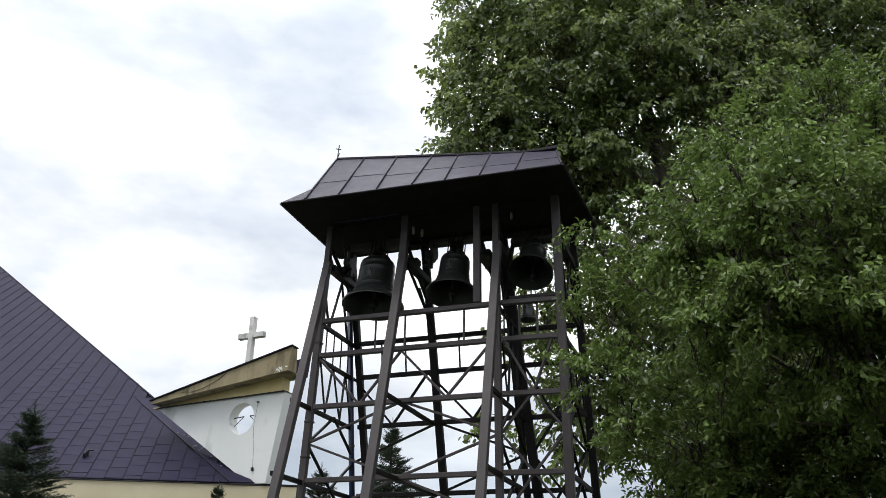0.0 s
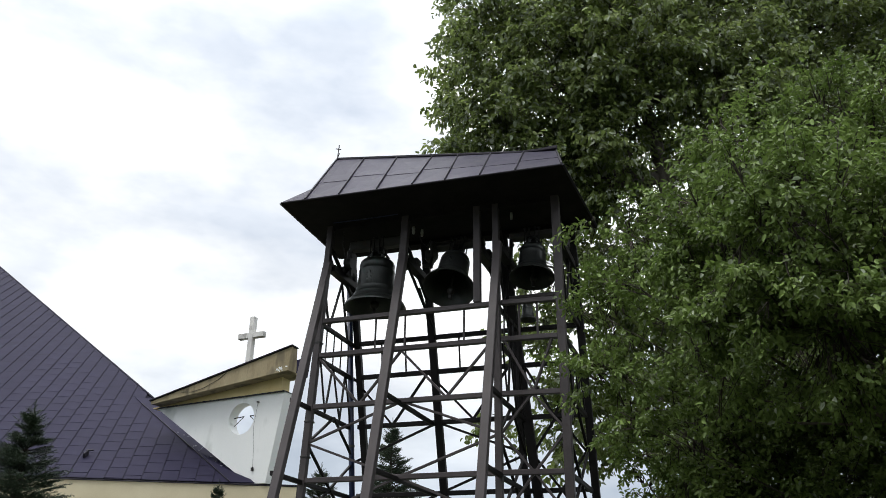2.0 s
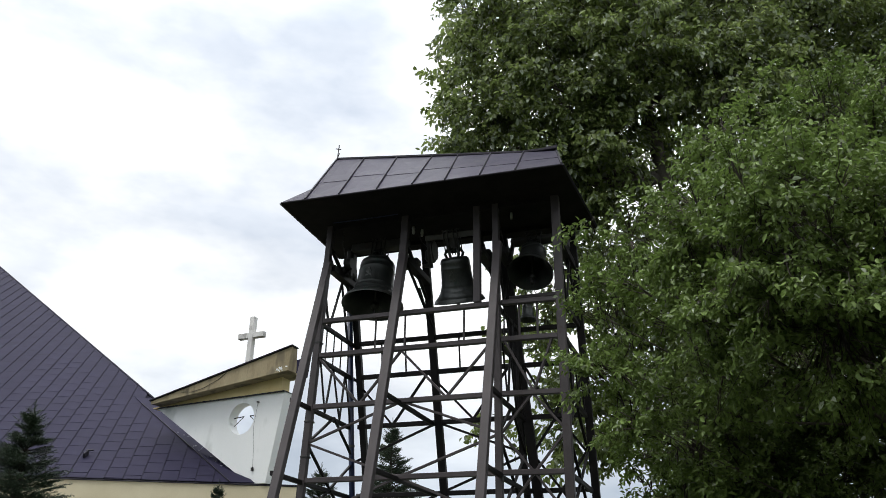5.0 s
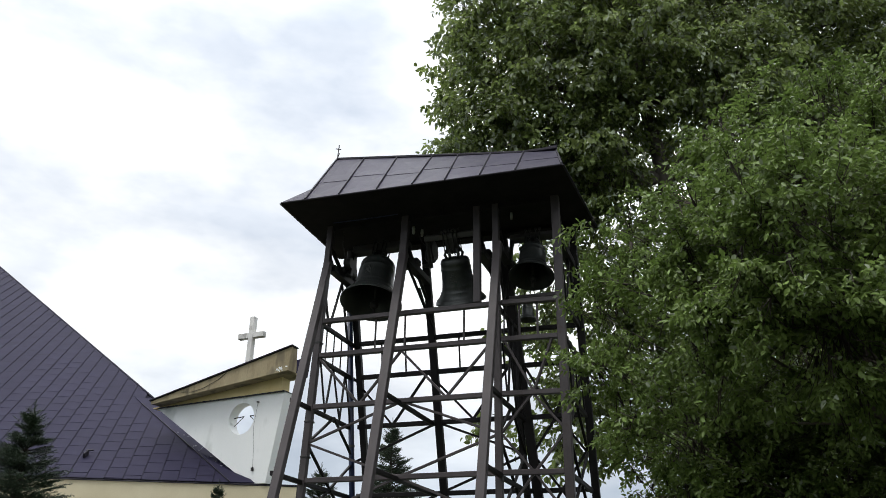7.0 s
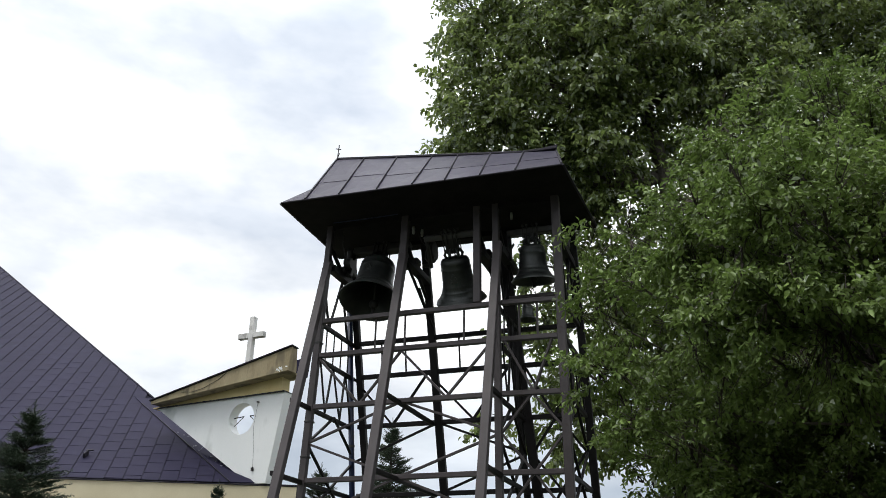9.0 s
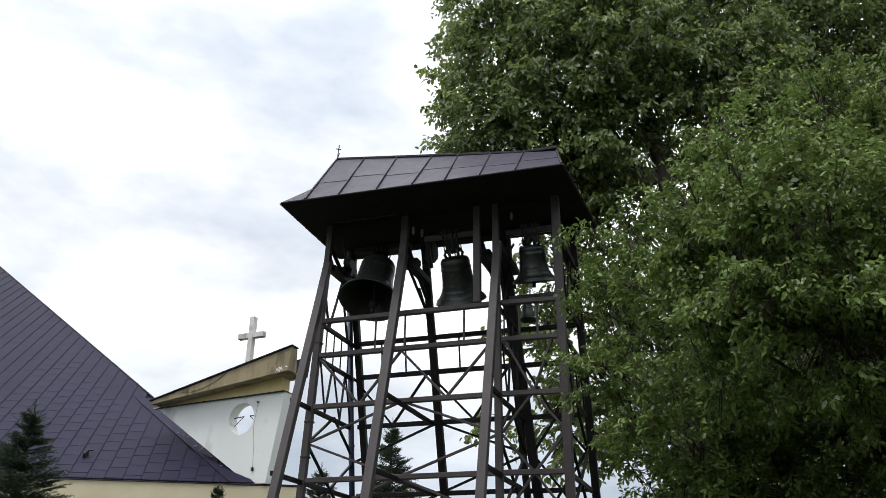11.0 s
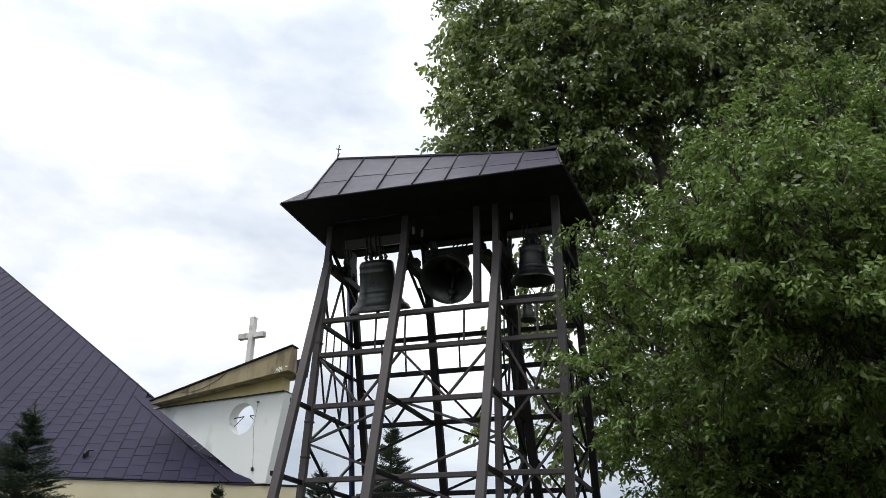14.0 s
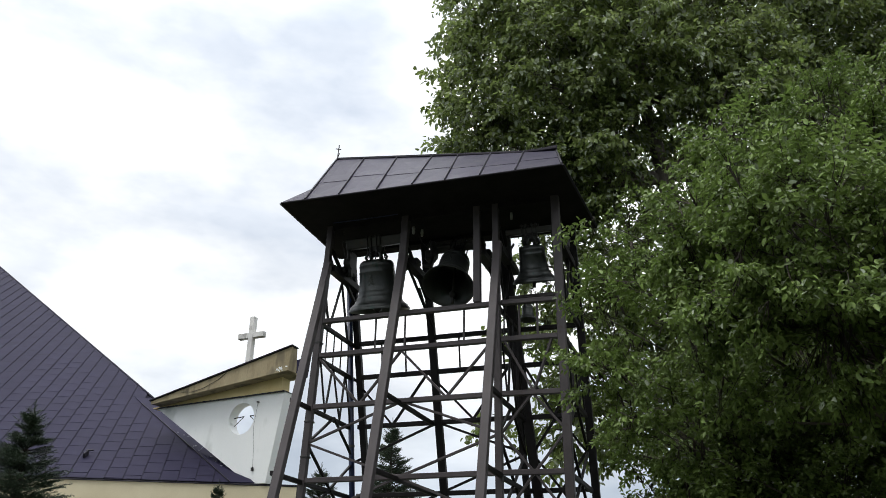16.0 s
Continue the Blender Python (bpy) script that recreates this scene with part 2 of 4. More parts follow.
def tower():
    t = thing("bell_tower", TOWER, "open brown-painted steel lattice bell tower with a sheet metal roof", "bell tower")
    Y = (0, 1, 0)
    # upright posts of the front frame
    part("post", bar((u_left(0), 0, 0), (u_left(TOP), 0, TOP), 0.10, 0.10, side=Y), STEEL, t)
    part("post", bar((-2.64, 0, 7.0), (-2.60, 0, TOP), 0.125, 0.11, side=Y), STEEL, t)
    part("post", bar((-1.345, 0, 6.18), (-1.35, 0, TOP), 0.115, 0.10, side=Y), STEEL, t)
    part("post", bar((-1.0, 0, 0), (-1.035, 0, TOP), 0.105, 0.10, side=Y), STEEL, t)
    part("post", bar((0.03, 0, 0), (-0.05, 0, TOP), 0.125, 0.12, side=Y), STEEL, t)
    # raking legs before it
    for u, du, w in ((-4.0, -0.03, 0.125), (-2.62, 0.06, 0.135), (-1.0, 0.05, 0.125)):
        top = (u, -0.02, JOINT + 0.04)
        foot = (u + du, v_front(0.0) - 0.02, 0)
        part("raking_leg", bar(foot, top, w, 0.11, side=Y), STEEL, t)
        part("joint_plate", add_box(bmesh.new(), (w + 0.012, 0.125, 0.05), Matrix.Translation((u, -0.015, JOINT + 0.02)), 0.004), STEEL, t)
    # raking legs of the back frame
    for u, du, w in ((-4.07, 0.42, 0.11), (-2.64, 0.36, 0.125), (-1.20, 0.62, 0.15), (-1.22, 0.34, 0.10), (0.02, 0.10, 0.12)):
        part("back_leg", bar((u + du, v_back(0), 0), (u, v_back(TOP), TOP), w, 0.10, side=Y), SHADED_STEEL, t)
    # horizontal members of every level
    for i, z in enumerate(LEVELS):
        vb = v_back(z)
        part("front_beam", bar((u_left(z) + 0.05, 0, z), (-1.05, 0, z + 0.012), 0.085, 0.075), STEEL, t)
        part("front_beam", bar((-0.96, 0, z + 0.012), (-0.06, 0, z), 0.085, 0.075), STEEL, t)
        part("back_beam", bar((u_left(z) + 0.12, vb, z), (-1.1, vb, z + 0.01), 0.07, 0.075), SHADED_STEEL, t)
        part("back_beam", bar((-0.98, vb, z), (-0.02, vb, z), 0.07, 0.075), SHADED_STEEL, t)
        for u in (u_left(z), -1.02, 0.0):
            part("cross_beam", bar((u, 0.05, z - 0.03), (u + 0.02, vb, z - 0.03), 0.055, 0.07), SHADED_STEEL, t)
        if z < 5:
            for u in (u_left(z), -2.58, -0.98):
                part("outrigger", bar((u, v_front(z), z - 0.03), (u, -0.05 if u != -2.58 else vb - 0.05, z - 0.03), 0.055, 0.07), SHADED_STEEL, t)
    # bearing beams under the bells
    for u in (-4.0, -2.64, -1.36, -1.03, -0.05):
        part("bearing_beam", bar((u + 0.03, 0.05, 7.10), (u + 0.03, 1.12, 7.10), 0.14, 0.12), SHADED_STEEL, t)
        part("bearing_beam", bar((u + 0.03, 0.05, 7.42), (u + 0.03, 1.10, 6.80), 0.05, 0.06), SHADED_STEEL, t)
        part("bearing_block", add_box(bmesh.new(), (0.13, 0.18, 0.13), pose(u + 0.05, 0.5, 7.22), 0.025), IRON, t)
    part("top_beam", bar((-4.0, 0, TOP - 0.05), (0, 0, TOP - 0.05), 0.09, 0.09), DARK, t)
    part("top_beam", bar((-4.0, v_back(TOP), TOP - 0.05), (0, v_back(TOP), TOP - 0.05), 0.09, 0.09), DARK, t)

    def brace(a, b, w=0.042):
        """Braces of the brown front frame; those behind it take the shade-darkened copy."""
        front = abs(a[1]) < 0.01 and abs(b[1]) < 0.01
        part("diagonal_brace", bar(a, b, w, 0.036, 0.004), STEEL if front else SHADED_STEEL, t)

    def diamond(p00, p10, p01, p11, w=0.042):
        """Four braces between the middles of the sides of one panel."""
        p00, p10, p01, p11 = (Vector(p) for p in (p00, p10, p01, p11))
        mids = [(p00 + p10) / 2, (p10 + p11) / 2, (p11 + p01) / 2, (p01 + p00) / 2]
        for k in range(4):
            brace(mids[k], mids[(k + 1) % 4], w)

    def zigzag(p00, p10, p01, p11, n, w=0.038, first=1):
        """A zigzag of braces between the lower and the upper edge."""
        p00, p10, p01, p11 = (Vector(p) for p in (p00, p10, p01, p11))
        pts = [(p01.lerp(p11, k / n) if (k + first) % 2 else p00.lerp(p10, k / n)) for k in range(n + 1)]
        for a, b in zip(pts, pts[1:]):
            brace(a, b, w)

    for k in range(2, 5):
        z0, z1 = LEVELS[k + 1], LEVELS[k]
        b0, b1 = v_back(z0), v_back(z1)
        l0, l1 = u_left(z0), u_left(z1)
        diamond((l0, 0, z0), (-1, 0, z0), (l1, 0, z1), (-1, 0, z1))
        diamond((-0.98, 0, z0), (-0.02, 0, z0), (-0.98, 0, z1), (-0.02, 0, z1))
        diamond((l0 + 0.1, b0, z0), (-1, b0, z0), (l1 + 0.1, b1, z1), (-1, b1, z1))
        diamond((-0.9, b0, z0), (-0.02, b0, z0), (-0.9, b1, z1), (-0.02, b1, z1))
        diamond((l0, 0, z0), (l0 + 0.06, b0, z0), (l1, 0, z1), (l1 + 0.06, b1, z1))
        diamond((-1.02, 0, z0), (-1.02, b0, z0), (-1.02, 0, z1), (-1.02, b1, z1))
        diamond((0, 0, z0), (0, b0, z0), (0, 0, z1), (0, b1, z1))
    # zigzag girders of the upper storey, front and back, and the light trusses of the two ends
    z0, z1 = LEVELS[2], LEVELS[1]
    b0, b1 = v_back(z0), v_back(z1)

    def run(points, w=0.042):
        for p, q in zip(points, points[1:]):
            brace(p, q, w)

    run([(-4.03, 0, z1 - 0.05), (-3.28, 0, z0), (-2.60, 0, z1 - 0.03), (-1.84, 0, z0 + 0.02), (-1.13, 0, z1 - 0.02)], 0.045)
    run([(-0.92, 0, z1), (-0.48, 0, z0 + 0.02), (-0.18, 0, z1 - 0.02)], 0.055)
    run([(-4.06, b1, z1), (-3.34, b0, z0), (-2.66, b1, z1), (-1.88, b0, z0 + 0.03), (-1.22, b1, z1)], 0.045)
    run([(-0.95, b1, z1), (-0.50, b0, z0), (-0.04, b1, z1)], 0.045)
    for u in (u_left(5.1), -1.0, 0.0):
        run([(u + 0.02, v, z) for v, z in ((0.12, z1), (0.42, z0), (0.60, z1), (0.98, z0), (1.10, z1), (1.43, z0))], 0.024)
        zigzag((u, 0, LEVELS[0]), (u, v_back(7.1), LEVELS[0]), (u, 0, 7.1), (u, v_back(7.1), 7.1), 3, 0.034)
        zigzag((u, 0, 7.15), (u, v_back(7.6), 7.15), (u, 0, 7.6), (u, v_back(7.6), 7.6), 2, 0.03)
    brace((-2.60, 0.1, 7.05), (-2.50, 1.2, 6.25), 0.04)
    brace((-2.75, 1.1, 7.0), (-2.55, v_back(6.2), 6.2), 0.04)
    # baluster rods
    for u in (-3.07, -2.56, -1.57):
        part("baluster", rod((u, 0.02, LEVELS[1]), (u, 0.02, LEVELS[0]), 0.017), STEEL, t)
    for u in (-3.51, -3.06, -2.07):
        part("baluster", rod((u, v_back(5.55), LEVELS[1]), (u, v_back(6.14), LEVELS[0]), 0.016), SHADED_STEEL, t)
    for u in (-0.68, -0.40):
        part("baluster", bar((u, 0.02, LEVELS[1]), (u, 0.02, LEVELS[0]), 0.045, 0.03), STEEL, t)
    for u in (u_left(5.8), -1.0):
        for k in range(4):
            v = 0.24 + 0.29 * k
            part("baluster", rod((u + 0.02, v, LEVELS[1]), (u + 0.02, v, LEVELS[0]), 0.013, 6), SHADED_STEEL, t)
    # small fittings
    part("insulator", add_lathe(bmesh.new(), [(0.0, -0.07), (0.022, -0.07), (0.03, -0.03), (0.022, 0.0), (0.03, 0.03), (0.02, 0.07), (0.0, 0.07)], 12), PALE, t, "pale ceramic insulator").location = (-2.56, 0.25, 7.72)
    part("insulator", add_lathe(bmesh.new(), [(0.0, -0.06), (0.018, -0.06), (0.025, 0), (0.018, 0.06), (0.0, 0.06)], 12), PALE, t, "pale ceramic insulator").location = (-0.82, 0.2, 7.72)
    part("cable_conduit", add_tube(bmesh.new(), [(-3.9, -0.15, 7.86), (-3.3, -0.15, 7.85), (-2.7, -0.15, 7.86)], [0.012] * 3, 6), BLUE, t, "thin blue cable under the soffit")
    motor = part("ringing_motor", add_box(bmesh.new(), (0.16, 0.2, 0.2), pose(-2.42, 0.75, 7.42), 0.03), IRON, t, "dark grey electric ringing motor")
    part("drive_wheel", add_rod(bmesh.new(), (-2.33, 0.62, 7.46), (-2.29, 0.62, 7.46), 0.17, 20), IRON, motor)
    part("insulator", add_lathe(bmesh.new(), [(0.0, -0.07), (0.02, -0.07), (0.028, 0), (0.02, 0.07), (0.0, 0.07)], 12), PALE, t, "pale ceramic insulator").location = (-2.46, 0.4, 7.72)
    part("cable_loop", add_tube(bmesh.new(), [(-2.5, 0.3, 7.70), (-2.42, 0.32, 7.5), (-2.34, 0.34, 7.42), (-2.28, 0.36, 7.55)], [0.009] * 4, 6), IRON, t)
    part("cable_loop", add_tube(bmesh.new(), [(-3.86, 0.2, 7.85), (-3.87, 0.22, 7.6), (-3.84, 0.25, 7.45), (-3.83, 0.3, 7.3)], [0.009] * 4, 6), IRON, t)
    motor = part("ringing_motor", add_box(bmesh.new(), (0.10, 0.26, 0.42), pose(-3.87, 0.62, 7.40), 0.02), IRON, t, "dark grey electric ringing motor")
    part("motor_cover", rod((-3.90, 0.45, 7.33), (-3.78, 0.45, 7.33), 0.10, 16), IRON, motor)
    for z in (5.75, 4.45, 3.9):
        part("cable_clamp", add_box(bmesh.new(), (0.13, 0.12, 0.03), pose(u_left(z), 0, z), 0.004), IRON, t)
    part("cable_conduit", rod((u_left(0) - 0.065, -0.02, 0), (u_left(5.75) - 0.065, -0.02, 5.75), 0.011, 6), IRON, t, "thin dark cable conduit along the post")
    tower_roof(t)
    return t


def tower_roof(t):
    """Steep sheet roof with standing seams over a flat dark soffit."""
    eave = lambda f: Vector((-4.00 + 4.25 * f, -1.02 + 0.08 * f, 7.90))
    ridge = lambda f: Vector((-4.125 + 4.0 * f, 0.25 + 0.5 * f, 9.385 - 0.235 * f - 0.02 * math.sin(f * math.pi) ** 2))
    steps_e = [0.0, 0.142, 0.297, 0.439, 0.567, 0.70, 0.832, 1.0]
    steps_r = [0.0, 0.132, 0.285, 0.448, 0.566, 0.712, 0.858, 1.0]
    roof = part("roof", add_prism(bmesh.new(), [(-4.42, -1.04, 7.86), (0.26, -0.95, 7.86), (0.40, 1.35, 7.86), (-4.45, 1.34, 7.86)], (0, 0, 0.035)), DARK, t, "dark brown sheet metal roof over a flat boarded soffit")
    for k in range(7):
        a, b, c, d = eave(steps_e[k]), eave(steps_e[k + 1]), ridge(steps_r[k + 1]), ridge(steps_r[k])
        n = (b - a).cross(d - a).normalized()
        s = 0.43 + 0.06 * ((k * 3) % 5 - 2) / 2
        for lo, hi in ((0, s), (s, 1)):
            q = [a.lerp(d, lo), b.lerp(c, lo), b.lerp(c, hi), a.lerp(d, hi)]
            off = n * (0.006 if lo else 0.0)
            part("panel", add_prism(bmesh.new(), [p + off for p in q], n * -0.012), SHEET, roof)
        if k:
            m_up = n * 0.018
            part("seam", bar(a + n * 0.012, d + n * 0.012, 0.018, 0.034, 0.004, side=n), TIN, roof)
    part("seam", bar(eave(0), ridge(0), 0.03, 0.05, 0.004), TIN, roof)
    part("seam", bar(eave(1), ridge(1), 0.03, 0.05, 0.004), TIN, roof)
    part("ridge_cap", bar(ridge(0), ridge(0.85), 0.07, 0.05, 0.01), TIN, roof)
    part("ridge_cap", bar(ridge(0.85), ridge(1.0) + Vector((0, 0, 0.06)), 0.07, 0.05, 0.01), TIN, roof)
    end = ridge(1.0)
    part("ridge_flap", add_prism(bmesh.new(), [ridge(0.84), end, end + Vector((0.02, 0, 0.13))], (0, 0.012, 0)), TIN, roof, "bent-up end of the ridge flashing")
    # side skirt, gable ends and the slope behind
    k = eave(0).lerp(ridge(0), 0.27)
    far = Vector((-4.1, 1.05, k.z))
    part("skirt", add_prism(bmesh.new(), [(-4.42, -1.04, 7.90), eave(0), k], (0, 0.01, -0.012)), SHEET, roof)
    part("skirt", add_prism(bmesh.new(), [(-4.42, -1.04, 7.90), k, far, (-4.45, 1.34, 7.90)], (0.01, 0, -0.012)), SHEET, roof)
    part("gable", add_prism(bmesh.new(), [k, ridge(0), far], (0.012, 0, 0)), SHEET, roof)
    part("gable", add_prism(bmesh.new(), [eave(1), ridge(1), (0.40, 1.35, 7.9)], (-0.012, 0, 0)), SHEET, roof)
    part("back_slope", add_prism(bmesh.new(), [ridge(0), ridge(1), (0.40, 1.35, 7.9), (-4.45, 1.34, 7.9), far], (0, 0, -0.012)), SHEET, roof)
    part("fascia", bar((-4.42, -1.045, 7.875), (0.26, -0.955, 7.875), 0.055, 0.02, 0.004), TIN, roof)
    part("fascia", bar((-4.43, -1.04, 7.875), (-4.46, 1.34, 7.875), 0.055, 0.02, 0.004), TIN, roof)
    part("fascia", bar((0.265, -0.95, 7.875), (0.405, 1.35, 7.875), 0.055, 0.02, 0.004), TIN, roof)
    bm = bmesh.new()
    p = ridge(0)
    tip = p + Vector((0.02, 0, 0.30))
    add_rod(bm, p, tip, 0.011, 6)
    add_rod(bm, p + Vector((-0.045, 0, 0.235)), p + Vector((0.06, 0, 0.20)), 0.010, 6)
    add_rod(bm, p + Vector((0, 0, 0.02)), p + Vector((0.04, 0, 0.13)), 0.007, 6)
    part("finial_cross", bm, IRON, roof, "small iron cross on the ridge end")


# ---------------------------------------------------------------- bells
PROFILE = ((1.0, 0.0), (0.998, 0.02), (0.965, 0.055), (0.945, 0.065), (0.94, 0.085), (0.89, 0.11), (0.80, 0.16), (0.79, 0.175), (0.72, 0.235), (0.722, 0.25), (0.70, 0.262), (0.645, 0.36), (0.65, 0.372), (0.64, 0.385),
           (0.61, 0.50), (0.592, 0.62), (0.582, 0.72), (0.588, 0.73), (0.588, 0.755), (0.576, 0.765), (0.570, 0.85), (0.576, 0.86), (0.572, 0.885), (0.548, 0.935), (0.49, 0.972), (0.38, 0.988), (0.0, 1.0))
INNER = ((0.0, 0.93), (0.40, 0.92), (0.50, 0.86), (0.52, 0.70), (0.56, 0.45), (0.61, 0.30), (0.76, 0.16), (0.87, 0.07), (0.95, 0.012), (1.0, 0.0))
BELLS = (  # u, pivot height, shoulder drop, height, radius, yoke half length, period, time of the near end, mean tilt, swing
    ("large", -3.31, 7.14, -0.20, 0.89, 0.53, 0.54, 2.113, 0.40, 0.5, 22.0),
    ("middle-sized", -1.885, 7.14, -0.10, 0.77, 0.435, 0.46, 1.9055, 0.44, 9.0, 44.0),
    ("small", -0.55, 7.09, -0.18, 0.61, 0.37, 0.40, 1.6875, -0.02, 4.0, 24.0),
)


def bell(size, u, z, drop, height, radius, reach):
    b = thing("bell", TOWER @ pose(u, 0.5, z), size + " dark patinated bronze bell hung from a steel yoke", "bell", "swinging bells of the tower")
    prof = [(r * radius, h * height - drop - height) for r, h in PROFILE] + [(r * radius, h * height - drop - height) for r, h in INNER]
    part("body", add_lathe(bmesh.new(), prof, 56), BRONZE, b, smooth=True)
    if size != "small":
        emblem = bmesh.new()
        for dx, dz, w, h in ((0, 0, 0.05, 0.15), (0, 0.02, 0.10, 0.05), (-0.03, -0.06, 0.05, 0.04), (0.035, -0.055, 0.04, 0.05), (0, 0.085, 0.035, 0.03)):
            add_box(emblem, (w, 0.012, h), pose(dx, 0, dz, 4), 0.005)
        ob = part("relief", emblem, BRONZE, b, "cast relief emblem")
        ob.location = (0.0, -radius * 0.605, -drop - height * 0.45)
    top = {"large": 0.52, "middle-sized": 0.46, "small": 0.42}[size]
    part("yoke", add_box(bmesh.new(), (2 * reach, 0.15, 0.17 if size == "large" else 0.10), Matrix.Translation((0, 0, top)), 0.015), YOKE, b, "grey painted steel yoke")
    part("yoke_block", add_box(bmesh.new(), (0.22, 0.13, top + drop - 0.06), Matrix.Translation((0, 0, (top - drop) / 2 + 0.03)), 0.02), IRON, b, "dark iron block between crown and yoke")
    for s in (-1, 1):
        part("crank_arm", bar((s * (reach - 0.03), 0, -0.05), (s * (reach - 0.03), 0, top), 0.09, 0.05, 0.01, side=(1, 0, 0)), IRON, b)
        part("trunnion", rod((s * (reach - 0.05), 0, 0), (s * (reach + 0.1), 0, 0), 0.035, 12), IRON, b)
        for k in (0.05, 0.12):
            for f in (-1, 1):
                part("strap", bar((s * k, f * 0.09, -drop + 0.03), (s * k, f * 0.09, top + 0.11), 0.026, 0.014, 0.003), IRON, b)
                part("strap_nut", add_box(bmesh.new(), (0.04, 0.04, 0.03), Matrix.Translation((s * k, f * 0.09, top + 0.09)), 0.004), IRON, b)
    for k in range(6):
        a = k * math.tau / 6 + 0.3
        c, s = math.cos(a), math.sin(a)
        r = radius * 0.22
        part("crown_loop", add_tube(bmesh.new(), [(c * r * 1.25, s * r * 1.25, -drop - 0.03), (c * r * 1.6, s * r * 1.6, -drop + 0.05), (c * r * 1.2, s * r * 1.2, -drop + 0.12), (c * r * 0.4, s * r * 0.4, -drop + 0.14)], [0.024] * 4, 7), BRONZE, b, smooth=True)
    bm = bmesh.new()
    n = height * 0.98
    add_rod(bm, (0, 0, 0), (0, 0, -n * 0.82), 0.022, 10)
    for v in bmesh.ops.create_uvsphere(bm, u_segments=14, v_segments=10, radius=radius * 0.15)["verts"]:
        v.co += Vector((0, 0, -n * 0.86))
    add_rod(bm, (0, 0, -n * 0.9), (0, 0, -n * 1.08), 0.03, 10)
    clap = part("clapper", bm, IRON, b, "iron clapper", smooth=True)
    clap.location = (0, 0, -drop - height * 0.10)
    return b, clap


def small_fixed_bell():
    b = thing("bell", TOWER @ pose(-0.68, 0.6, 6.33), "very small fixed dark bell hanging below the railing", "bell")
    prof = [(r * 0.15, h * 0.26 - 0.30) for r, h in PROFILE] + [(r * 0.15, h * 0.26 - 0.30) for r, h in INNER]
    part("body", add_lathe(bmesh.new(), prof, 32), BRONZE, b, smooth=True)
    part("hanger", rod((0, 0, -0.05), (0, 0, 0.10), 0.02), IRON, b)
    part("hanger_beam", bar((-0.3, 0, 0.1), (0.55, 0, 0.1), 0.06, 0.06), STEEL, b)


def downpipe():
    p = thing("pipe", TOWER @ pose(-4.075, 0, 0), "dark blue vertical plastic pipe fixed to the tower", "pipe")
    at = lambda z: (0, v_back(z) - 0.11, z)
    part("pipe_run", rod(at(0), at(7.3), 0.05, 14), BLUE, p, smooth=True)
    for z in (1.4, 2.9, 4.35, 5.2, 5.9, 7.2):
        part("clamp", rod(at(z - 0.02), at(z + 0.02), 0.058, 14), YOKE, p)


# ---------------------------------------------------------------- church
CHURCH = pose(-8.157, 24.687, 5.16, 0, -0.6, 10)      # on the eave; x along it, y away
SLOPE = CHURCH @ pose(0, 0, 0, 33)
WALL = pose(-5.627, 25.360, 5.269, 0, 0, -25)      # x along the gable wall, y away from its face


def hip_u(w):
    return 2.77 - 0.597 * w


def field_edge(w):
    """Where the panels end: beside the flashing strip, and higher up at the hip itself."""
    return hip_u(w) - (0.69 if w < 6.7 else 0.05)


